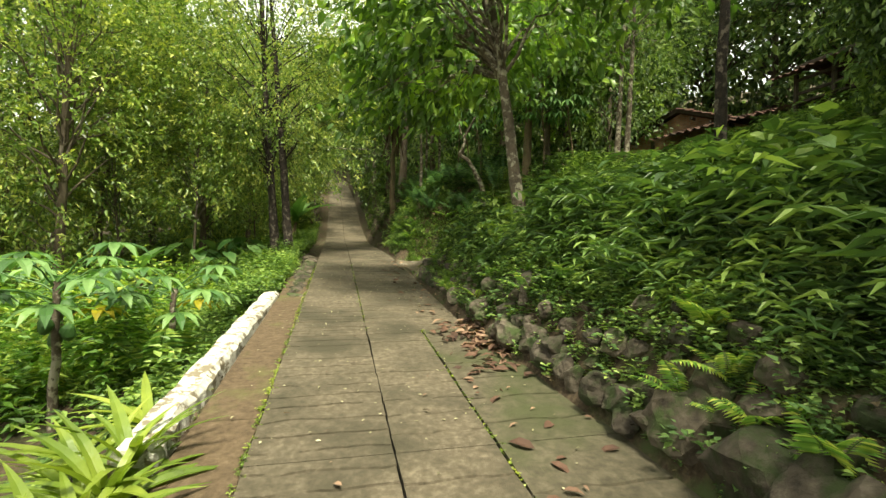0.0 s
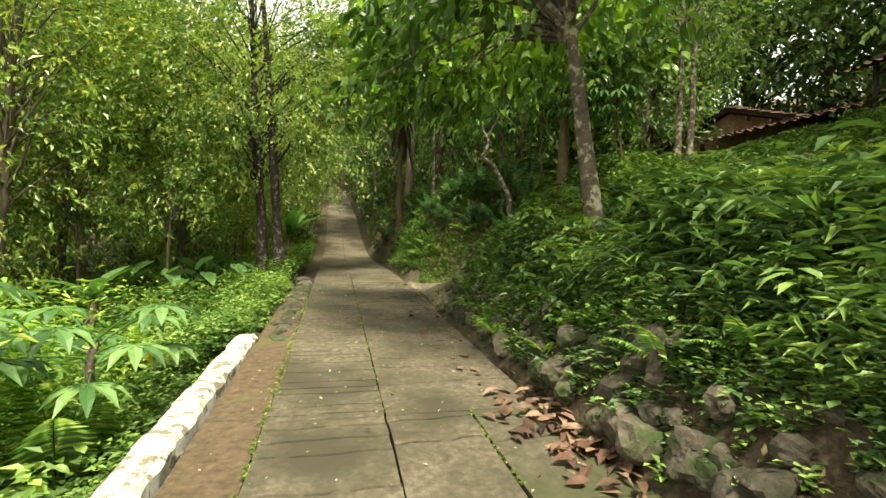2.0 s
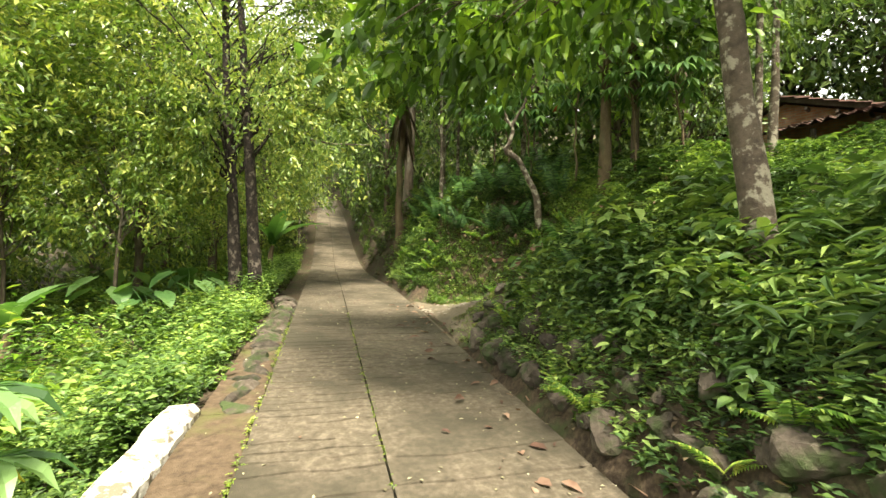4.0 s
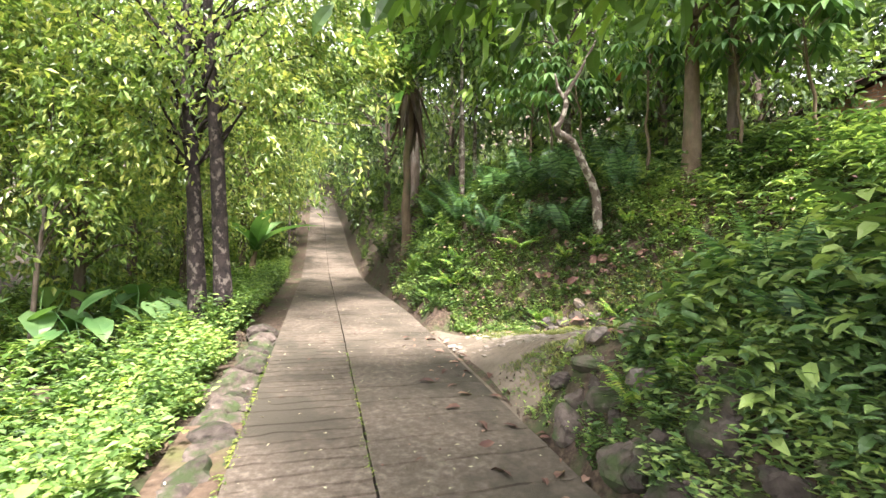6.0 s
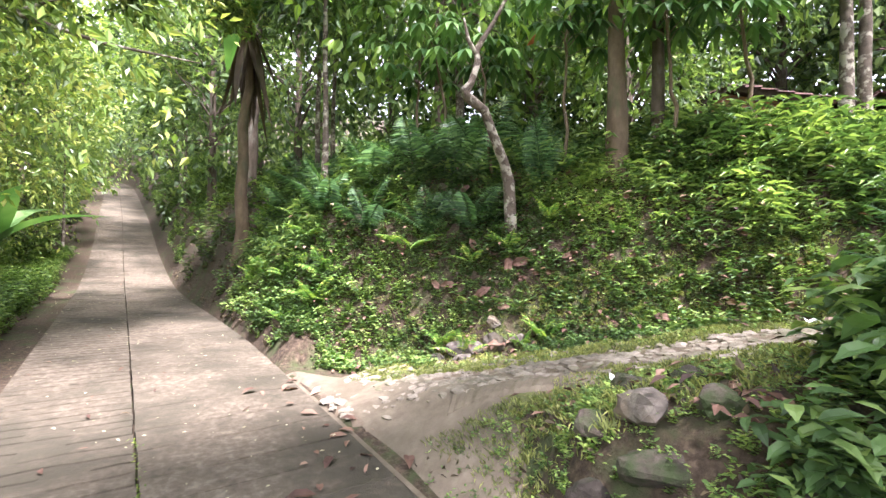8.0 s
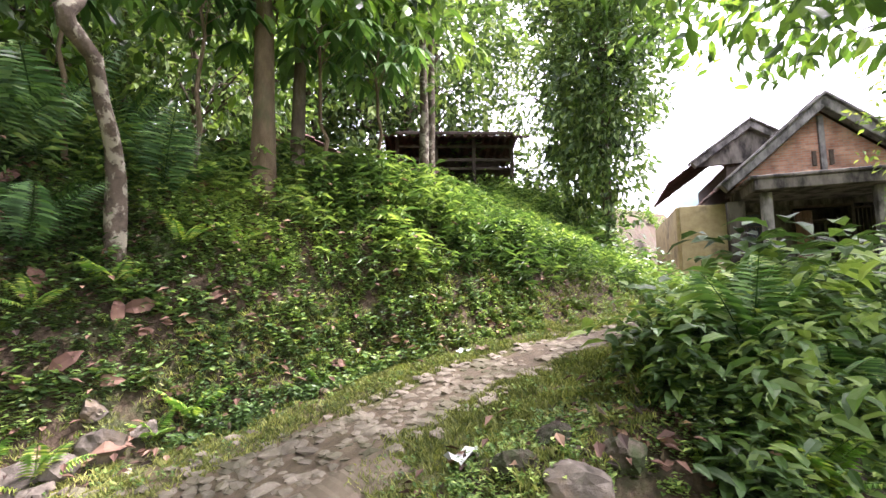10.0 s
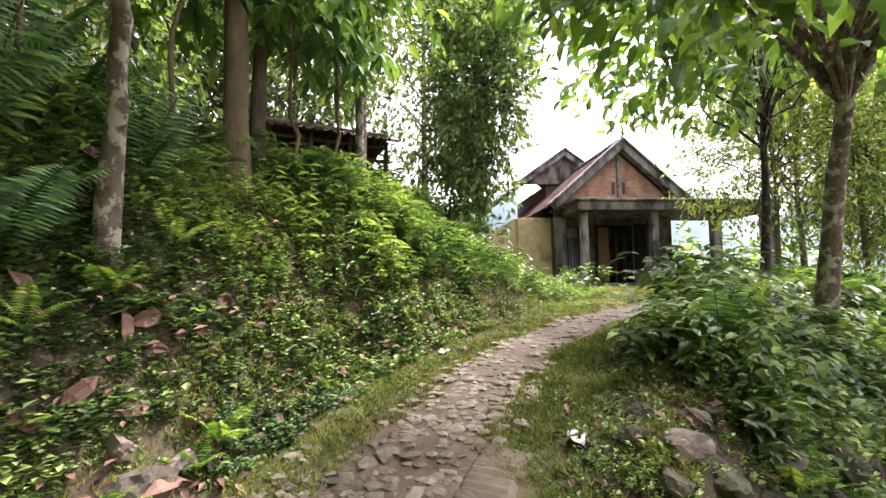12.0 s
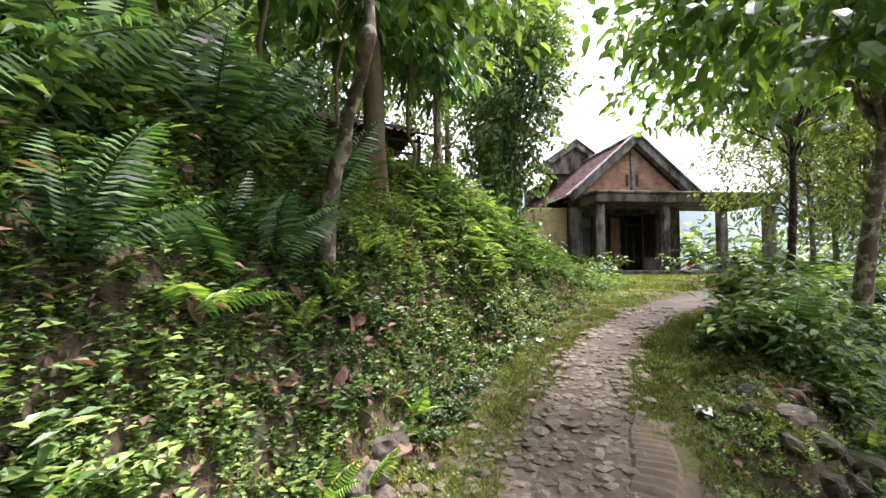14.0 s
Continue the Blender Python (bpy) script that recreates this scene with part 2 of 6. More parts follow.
KITE = (np.array([(0, 0, 0), (0.42, 0.5, 0.1), (1, 0, -0.06), (0.42, -0.5, 0.1)]), np.array([(0, 2, 1), (0, 3, 2)]))
LEAF = (np.array([(0, 0, 0), (0.28, 0.42, 0.07), (0.3, 0, 0.02), (0.28, -0.42, 0.07), (0.65, 0.4, 0.04), (0.68, 0, -0.02), (0.65, -0.4, 0.04), (1, 0, -0.2)]),
        np.array([(0, 2, 1), (0, 3, 2), (1, 2, 5), (1, 5, 4), (2, 3, 6), (2, 6, 5), (4, 5, 7), (5, 6, 7)]))


def unit(v):
    return v / (np.linalg.norm(v, axis=-1, keepdims=True) + 1e-9)


def lay(template, pos, along, normal, length, width):
    """Copies of a small template, each with its base at pos, its length along a direction and its face towards normal."""
    tv, tf = template
    u = unit(along)
    s = unit(np.cross(normal, u))
    w = np.cross(u, s)
    L, W = np.broadcast_to(length, len(pos))[:, None, None], np.broadcast_to(width, len(pos))[:, None, None]
    v = pos[:, None] + L * tv[None, :, 0:1] * u[:, None] + W * tv[None, :, 1:2] * s[:, None] + L * tv[None, :, 2:3] * w[:, None]
    f = tf[None] + (np.arange(len(pos)) * len(tv))[:, None, None]
    return v.reshape(-1, 3), f.reshape(-1, 3)


def strew(template, pos, yaw, size, tilt=0.0):
    """Copies of a whole plant standing at pos, turned and sized."""
    tv, tf = template
    n = len(pos)
    c, s = np.cos(yaw)[:, None], np.sin(yaw)[:, None]
    z = np.broadcast_to(size, n)[:, None]
    x, y = tv[None, :, 0] * c - tv[None, :, 1] * s, tv[None, :, 0] * s + tv[None, :, 1] * c
    h = np.broadcast_to(tv[None, :, 2], x.shape)
    v = np.stack([x * z, y * z, h * z], -1)
    lean = rng.normal(0, 1, (n, 1, 2)) * tilt
    v[..., :2] += lean * v[..., 2:3]
    v += pos[:, None]
    return v.reshape(-1, 3), (tf[None] + (np.arange(n) * len(tv))[:, None, None]).reshape(-1, 3)


def herb(n_stem, height, per, length, width, droop=0.2, template=KITE, seed=1):
    """A leafy plant of a few stems."""
    g = np.random.default_rng(seed)
    P, A, N = [], [], []
    for _ in range(n_stem):
        az = g.uniform(0, 2 * np.pi)
        out = np.array([np.cos(az), np.sin(az), 0]) * g.uniform(0.1, 0.7) * height
        for k in range(per):
            s = (k + 0.7) / per
            p = out * s * s + np.array([0, 0, height * g.uniform(0.75, 1.1) * s])
            b = g.uniform(0, 2 * np.pi)
            a = np.array([np.cos(b), np.sin(b), g.uniform(-droop, 0.5)])
            P.append(p)
            A.append(a)
            N.append(np.array([0, 0, 1.0]) + g.normal(0, 0.25, 3))
    P, A, N = map(np.array, (P, A, N))
    k = g.uniform(0.6, 1.2, len(P))
    return lay(template, P, A, N, length * k, width * k)


def frond(pairs, length, width, droop, narrow=0.22):
    """One pinnate frond along +x, arching down, with a thin stalk."""
    s = (np.arange(pairs) + 1.2) / (pairs + 0.6)
    arch = np.stack([s * length, 0 * s, 0.55 * length * (s - droop * s * s)], -1)
    span = width * np.sin(np.pi * np.clip(0.12 + 0.86 * s, 0, 1)) ** 0.8 + 0.02
    pieces = []
    for side in (1, -1):
        a = np.stack([0.35 + 0 * s, side * 1.0 + 0 * s, -0.25 + 0 * s], -1)
        pieces.append(lay(KITE, arch, a, np.tile([0, 0, 1.0], (pairs, 1)) + rng.normal(0, 0.15, (pairs, 3)), span * rng.uniform(0.85, 1.1, pairs), span * narrow + 0.004))
    line = np.concatenate([[[0, 0, 0]], arch[1::4], arch[-1:]])
    pieces.append(tube(line, np.linspace(0.008, 0.003, len(line)), 3))
    return joined(pieces)


def rosette(fr, count, seed, rise=(0.1, 0.7)):
    """Fronds or blades set round a root."""
    g = np.random.default_rng(seed)
    pieces = []
    for k in range(count):
        v, f = fr
        az, el, sc = 2 * np.pi * k / count + g.uniform(-0.3, 0.3), g.uniform(*rise), g.uniform(0.7, 1.1)
        ce, se = np.cos(el), np.sin(el)
        x, z = v[:, 0] * ce - v[:, 2] * se, v[:, 0] * se + v[:, 2] * ce
        ca, sa = np.cos(az), np.sin(az)
        pieces.append((np.stack([x * ca - v[:, 1] * sa, x * sa + v[:, 1] * ca, z], -1) * sc, f))
    return joined(pieces)


def blade(length, width, bend, n=6):
    """A long strap leaf along +x that bends over, folded along its middle."""
    s = np.linspace(0, 1, n)
    w = width * np.sin(np.pi * np.clip(0.18 + 0.82 * s, 0, 1))
    x, z = length * (s - 0.25 * bend * s ** 2), -length * bend * s ** 2
    v = np.concatenate([np.stack([x, w / 2, z + 0.2 * w], -1), np.stack([x, 0 * w, z], -1), np.stack([x, -w / 2, z + 0.2 * w], -1)])
    f = []
    for i in range(n - 1):
        for a, b in ((0, n), (n, 2 * n)):
            f += [(a + i, b + i, b + i + 1), (a + i, b + i + 1, a + i + 1)]
    return v, np.array(f)


def rock_mesh(name, seed, mat, flat=1.0, sub=3, cuts=9):
    """A rough stone about one metre across: a ball cut by random planes, with worn edges and pits."""
    g = np.random.default_rng(500 + seed)
    n = unit(g.normal(0, 1, (cuts, 3)))
    h = g.uniform(0.27, 0.47, cuts)
    bm = bmesh.new()
    bmesh.ops.create_icosphere(bm, subdivisions=sub, radius=0.5)
    for v in bm.verts:
        d = v.co.normalized()
        dots = n @ np.array(d)
        r = min(0.56, float(np.min(h / np.maximum(dots, 0.05))))
        r *= 1 + 0.14 * noise.noise(d * 2.5 + Vector((seed * 3.1, 0, 0))) + 0.06 * noise.noise(d * 7 + Vector((0, seed * 1.7, 0))) + 0.03 * noise.noise(d * 17)
        v.co = Vector((d.x * r * 1.1, d.y * r * 1.1, d.z * r * 1.1 * flat))
    me = bpy.data.meshes.new(name)
    bm.to_mesh(me)
    bm.free()
    me.materials.append(mat)
    return me


# ---- lie of the land ----
ROAD_Y = np.array([-40, 0, 7.4, 15, 24, 30, 36, 60, 90, 120])
ROAD_Z = np.array([-3.3, -0.12, 0.47, 1.07, 1.65, 2.75, 4.4, 9.6, 16, 22])


def road_z(y):
    return sum(np.interp(y + o, ROAD_Y, ROAD_Z) for o in (-1.5, -0.75, 0, 0.75, 1.5)) / 5


def road_x(y):
    return 0.5 - 0.00025 * np.maximum(y - 15, 0) ** 2 - 0.012 * np.maximum(y - 56, 0) ** 2


PATH = np.array([(1.7, 13.3, 0.94), (2.3, 12.75, 1.01), (2.9, 12.05, 1.17), (3.5, 11.2, 1.4), (4.0, 10.4, 1.6), (4.4, 9.6, 1.76), (4.75, 8.4, 1.92), (5.2, 6.6, 2.02), (5.9, 4.4, 2.1), (7.2, 2.2, 2.16), (8.6, -0.6, 2.2), (8.4, -4.0, 2.2)])


def path_at(x, y):
    """Distance to the side path's middle line, its height there, and which part of it."""
    best, z, u = np.full(np.shape(x), 1e9), np.zeros(np.shape(x)), np.zeros(np.shape(x))
    for i in range(len(PATH) - 1):
        a, b = PATH[i], PATH[i + 1]
        d = b[:2] - a[:2]
        s = np.clip(((x - a[0]) * d[0] + (y - a[1]) * d[1]) / (d @ d), 0, 1)
        r = np.hypot(x - a[0] - s * d[0], y - a[1] - s * d[1])
        near = r < best
        best, z, u = np.where(near, r, best), np.where(near, a[2] + s * (b[2] - a[2]), z), np.where(near, i + s, u)
    return best, z, u


def smooth(a, b, v):
    s = np.clip((v - a) / (b - a), 0, 1)
    return s * s * (3 - 2 * s)


def wave(x, y, k, p=0.0):
    return np.sin(x * k + 1.3 * np.sin(y * k * 0.7 + p) + p) * np.sin(y * k * 1.1 + 1.1 * np.sin(x * k * 0.6 + 2 * p) + 2.2 * p)


def road_edge(y):
    """Half width of the hard road to its right side."""
    return 1.3 + 0.35 * smooth(-2, 5, 5 - y) - 0.25 * smooth(15, 22, y)


def ground_z(x, y):
    x, y = np.asarray(x, float), np.asarray(y, float)
    zr, xc = road_z(y), road_x(y)
    s = x - xc - road_edge(y) - 1.15 * smooth(10.3, 11.6, y) * smooth(14.6, 13.4, y)
    up = np.interp(s, [0, 0.15, 0.4, 0.7, 1.0, 2.0, 3.0, 6.0, 12, 30, 80], [0, 0.25, 0.8, 1.5, 1.9, 2.5, 2.85, 2.9, 4.7, 8.0, 20])
    north = smooth(9.5, 13.5, y + 0.7 * (x - 3))
    low = np.interp(s, [0, 0.15, 0.35, 0.7, 1.1, 2, 3, 6, 12, 30, 80], [0, 0.25, 0.65, 1.05, 1.35, 1.6, 1.7, 1.75, 1.6, 0, -14])
    rise = north * up + (1 - north) * low
    l = xc - 1.62 - x
    deep = np.interp(l, [0, 0.25, 1, 3, 8, 20, 60], [-0.03, -0.33, -0.8, -1.35, -2.1, -3.5, -7])
    mild = np.interp(l, [0, 0.3, 1, 3, 8, 20, 60], [0, -0.12, -0.3, -0.6, -1.4, -3.0, -7])
    n2 = smooth(11, 16, y)
    fall = (1 - n2) * deep + n2 * mild
    h = zr + np.where(s > 0, rise, 0) + np.where(l > 0, fall, 0)
    rough = np.clip(np.maximum(s, l), 0, 1) * 1.0
    h = h + rough * (0.12 * wave(x, y, 1.1) + 0.06 * wave(x, y, 3.1, 1.0) + 0.03 * wave(x, y, 7.3, 2.0))
    d, pz, u = path_at(x, y)
    wide = 0.85 + 0.9 * smooth(6.0, 9.0, u) + 0.22 * smooth(10.2, 10.7, 0.76 * x + 0.65 * y) * smooth(4.5, 3.5, u)
    k = smooth(wide, wide + 1.15, d)
    h2 = pz * (1 - k) + h * k + (1 - k) * 0.02 * wave(x, y, 5.0)
    edge = smooth(0.0, 0.7, x - xc - road_edge(y))
    h = h * (1 - edge) + h2 * edge
    on_road = (x - xc - road_edge(y) <= 0) & (l <= 0)
    h = np.where(on_road, h - 0.12, h)
    # the yard round the house is level
    yard = smooth(6.5, 4.0, np.hypot((x - 12.5) * 0.9, y + 1.5))
    # a levelled hollow behind the crest, in which the brick hut stands
    hollow = smooth(4.6, 2.6, np.hypot(x - 12.9, y - 14.3))
    h = h * (1 - hollow) + 3.7 * hollow
    return h * (1 - yard) + 2.25 * yard


def grid_mesh(name, xs, ys, zf, mat):
    X, Y = np.meshgrid(xs, ys)
    v = np.stack([X, Y, zf(X, Y)], -1).reshape(-1, 3)
    nx, ny = len(xs), len(ys)
    i = (np.arange(ny - 1)[:, None] * nx + np.arange(nx - 1)[None]).ravel()
    f = np.concatenate([np.stack([i, i + 1, i + nx + 1], -1), np.stack([i, i + nx + 1, i + nx], -1)])
    return mesh(name, v, f, mat, True)


gx = np.concatenate([[-900, -400, -200, -120, -80, -60, -45], np.arange(-34, -8, 1.0), np.arange(-8, -2, 0.25), np.arange(-2, 7, 0.1), np.arange(7, 14, 0.3), np.arange(14, 36, 1.2), [45, 60, 80, 120, 200, 400, 900]])
gy = np.concatenate([[-900, -400, -200, -120, -80, -50], np.arange(-36, -6, 1.5), np.arange(-6, 0, 0.3), np.arange(0, 18, 0.12), np.arange(18, 40, 0.4), np.arange(40, 75, 1.2), [80, 90, 105, 125, 200, 400, 900]])
ground = tagged(part("ground", grid_mesh("ground", gx, gy, ground_z, SOIL)), "brown soil with moss on wooded banks", "ground", kind="structure")


# ---- road ----
def lane(name, xa, xb, y0, y1, step, mat, parent, depth=0.065, drop=0.0):
    """A stretch of concrete lane with scored grooves across it and sides that go down into the ground."""
    ys = [y0]
    y = y0 + step * rng.uniform(0.3, 0.8)
    marks = []
    while y < y1 - 0.06:
        if rng.random() > 0.12:
            marks.append(y)
        y += step * rng.uniform(0.85, 1.15)
    rows = [(y0 + 0.003, 0)]
    for m in marks:
        d = depth * rng.uniform(0.4, 1.1)
        rows += [(m - 0.014, 0), (m - 0.007, -d), (m + 0.007, -d), (m + 0.015, 0)]
    rows += [(y1 - 0.003, 0)]
    n = 13
    xs = np.linspace(0, 1, n)
    V = []
    shape = {}
    for q, (yy, dz) in enumerate(rows):
        g = (q - 1) // 4
        if g not in shape:
            gaps = np.ones(n)
            if rng.random() < 0.6:
                w = rng.integers(0, n - 2)
                gaps[w:w + rng.integers(1, 5)] = rng.uniform(0, 0.25)
            shape[g] = (np.convolve(rng.normal(0, 0.02, n + 2), np.ones(3) / 3, "valid"), gaps * rng.uniform(0.6, 1.1, n))
        inner = 0 < q < len(rows) - 1
        bend = shape[g][0] if inner else np.zeros(n)
        cut = np.where((xs > 0.02) & (xs < 0.98), 1.0, 0.3) * dz * shape[g][1]
        a, b = (xa(yy) if callable(xa) else xa + road_x(yy) - 0.5), (xb(yy) if callable(xb) else xb + road_x(yy) - 0.5)
        X = a + (b - a) * xs
        X[[0, -1]] += rng.normal(0, 0.0035, 2) * (1 if y1 < 33 else 0)
        Y = np.full(n, yy) + bend
        Z = road_z(Y) + cut - drop
        V.append(np.concatenate([[[X[0], yy, Z[0] - 0.14]], np.stack([X, Y, Z], -1), [[X[-1], yy, Z[-1] - 0.14]]]))
    V = np.array(V)
    r, c = V.shape[:2]
    i = (np.arange(r - 1)[:, None] * c + np.arange(c - 1)[None]).ravel()
    f = np.concatenate([np.stack([i, i + 1, i + c + 1], -1), np.stack([i, i + c + 1, i + c], -1)])
    return part(name, mesh(name, V.reshape(-1, 3), f, mat), None, parent)


road = thing("road", (0, 0, 0), "narrow weathered concrete village road climbing the slope", "road", kind="structure")
joint_in = 0.385
for y in np.arange(-6, 72, 3.0):
    far = y > 33
    lane("road_slab", -0.55, joint_in - 0.008, y, y + 3, (0.22 if y < 6 else 0.15) if not far else 1.0, CONCRETE, road)
    if y < 6:
        lane("road_slab", joint_in + 0.008, 1.09, y, y + 3, 0.33, CONCRETE, road)
        lane("road_slab", 1.115, lambda q: road_x(q) + road_edge(q) + 0.05, y, y + 3, 0.42, CONCRETE_R, road)
    else:
        lane("road_slab", joint_in + 0.008, lambda q: road_x(q) + road_edge(q) - 0.06, y, y + 3, 0.42 if not far else 1.5, CONCRETE, road, 0.035)
for y in np.arange(-6, 8.6, 2.43):
    lane("shoulder_slab", -1.02, -0.565, y, y + 2.43, 3.0, SHOULDER, road, 0.006, 0.025)

# fan of cast concrete where the side path joins
fan, ff = [], []
for sx in np.linspace(0, 1, 13):
    for sy in np.linspace(0, 1, 25):
        y = 10.6 + 3.5 * sy
        reach = 1.2 * math.sin(math.pi * sy ** 0.9) ** 0.9 * (1 + 0.06 * math.sin(sy * 23)) + 0.02
        x = float(road_x(y) + road_edge(y)) - 0.05 + reach * sx
        flat = float(road_z(y)) - 0.012
        fan.append((x, y, (flat if sx < 0.12 else max(float(ground_z(x, y)) + 0.035, flat - 0.02)) - 0.07 * sx ** 6))
for k in range(12):
    for j in range(24):
        a = k * 25 + j
        ff += [(a, a + 25, a + 26), (a, a + 26, a + 1)]
part("junction_apron", mesh("junction_apron", np.array(fan), np.array(ff), SAND, True), None, road, "smooth sandy concrete fan at the junction")

# ---- low whitewashed wall along the drop ----
wall = thing("wall_low", (0, 0, 0), "low rough wall with worn white paint beside the road", "wall", kind="structure")
bm = bmesh.new()
rings = []
for y in np.arange(3.2, 8.62, 0.09):
    w = 0.018
    j = [random.uniform(-w, w) for _ in range(6)]
    x = -1.13 + 0.1 * (y - 8.5) / 5.3
    top = road_z(y) + 0.07 + 0.012 * math.sin(y * 7)
    base = top - 1.3
    sec = [(-0.17 + j[0], base), (-0.15 + j[1], top - 0.06), (-0.105, top + j[2] * 0.5), (0.075, top + j[3] * 0.5), (0.115 + j[4], top - 0.05), (0.12 + j[5], top - 0.35)]
    rings.append([bm.verts.new((x + a, y, b)) for a, b in sec])
for a, b in zip(rings, rings[1:]):
    for k in range(5):
        bm.faces.new((a[k], b[k], b[k + 1], a[k + 1]))
bm.faces.new(rings[0])
bm.faces.new(rings[-1][::-1])
bmesh.ops.recalc_face_normals(bm, faces=bm.faces)
part("white_coping", bm, WHITEWASH, wall)

# ---- stones ----
ROCKS = [rock_mesh("stone", k, STONE) for k in range(6)]
RIVER = surface("pale_worn_stone", [(0.25, (0.05, 0.042, 0.033)), (0.55, (0.115, 0.098, 0.078)), (0.8, (0.22, 0.195, 0.16))], 14.0, 0.85, 0.5, 30.0, blot=(0.13, 0.1, 0.06), blot_scale=4.0, blot_at=(0.5, 0.65), vary=0.25)
WORN = [rock_mesh("stone", 40 + k, RIVER, 0.9, 3, 16) for k in range(4)]
PEBBLES = [rock_mesh("cobble", 20 + k, COBBLE, 0.8, 1) for k in range(6)]


def stone(name, x, y, size, parent=None, z=None, meshes=ROCKS, sink=0.3, squash=(1, 1, 1), tip=15):
    ob = new(name, random.choice(meshes))
    z = float(ground_z(x, y)) if z is None else z
    s = Vector((size * squash[0], size * squash[1], size * squash[2])) * random.uniform(0.9, 1.1)
    ob.matrix_world = pose(x, y, z + (0.5 - sink) * size * squash[2] * 0.6, random.uniform(-tip, tip), random.uniform(-tip, tip), random.uniform(0, 360)) @ Matrix.Diagonal((*s, 1))
    ob.parent = parent
    return ob


bank_wall = thing("stone_embankment", (0, 0, 0), "rough dry-laid mossy boulders holding the bank above the road", "embankment", kind="structure")
y = 0.4
while y < 10.3:
    big = 1.3 < y < 2.7
    size = random.uniform(0.45, 0.6) if big else random.uniform(0.18, 0.36)
    e = float(road_x(y) + road_edge(y))
    for row, away in enumerate((0.09, 0.18, 0.28, 0.39, 0.51)):
        if random.random() < (0.85, 0.8, 0.7, 0.55, 0.35)[row] * (1 if y < 7 else 0.6):
            width = size if row == 0 else min(size, 0.36) * random.uniform(0.5, 0.95)
            stone("boulder", e + away + 0.25 * max(0, width - 0.3) + random.uniform(-0.02, 0.03), y + random.uniform(-0.1, 0.1), width, bank_wall, squash=(0.8, 1, 0.85))
    y += size * 0.72
edge_wall = thing("stone_kerb", (0, 0, 0), "rough grey stones set along the road's drop", "kerb", kind="structure")
y = 8.75
while y < 14.6:
    size = random.uniform(0.22, 0.42)
    x = float(road_x(y)) - 1.28 + random.uniform(-0.06, 0.06)
    stone("kerb_stone", x, y, size, edge_wall, float(road_z(y)) - 0.14, meshes=ROCKS, squash=(0.9, 1.2, 0.75))
    if random.random() < 0.7:
        stone("kerb_stone", x + 0.2, y + 0.1, size * 0.5, edge_wall, float(road_z(y)) - 0.08, squash=(1, 1, 0.6))
    y += size * 0.75

# ---- side path of set stones ----
side_path = thing("side_path", (0, 0, 0), "stone-set footpath with muddy ruts leading to the house", "path", kind="structure")
V, Fc, m = [], [], 13
us = np.linspace(0.15, len(PATH) - 1.2, 150)
for u in us:
    i = min(int(u), len(PATH) - 2)
    c = PATH[i] + (PATH[i + 1] - PATH[i]) * (u - i)
    lo, hi = max(0, i - 1), min(len(PATH) - 1, i + 2)
    d = PATH[hi][:2] - PATH[lo][:2]
    d = d / np.hypot(*d)
    half = 0.42 + 0.07 * math.sin(u * 5) + 0.25 * float(smooth(1.2, 0.2, u)) + 0.25 * float(smooth(5, 8, u))
    for q in np.linspace(-1, 1, m):
        w = half + (0.42 if q > 0 else 0.35) * float(smooth(3.2, 2.4, u))
        x, y = c[0] + d[1] * w * q, c[1] - d[0] * w * q
        V.append((x, y, float(ground_z(x, y)) + 0.022 - 0.05 * abs(q) ** 4))
for a in range(len(us) - 1):
    for b in range(m - 1):
        k = a * m + b
        Fc += [(k, k + 1, k + m + 1), (k, k + m + 1, k + m)]
part("path_bed", mesh("path_bed", np.array(V), np.array(Fc), MUD, True), None, side_path)


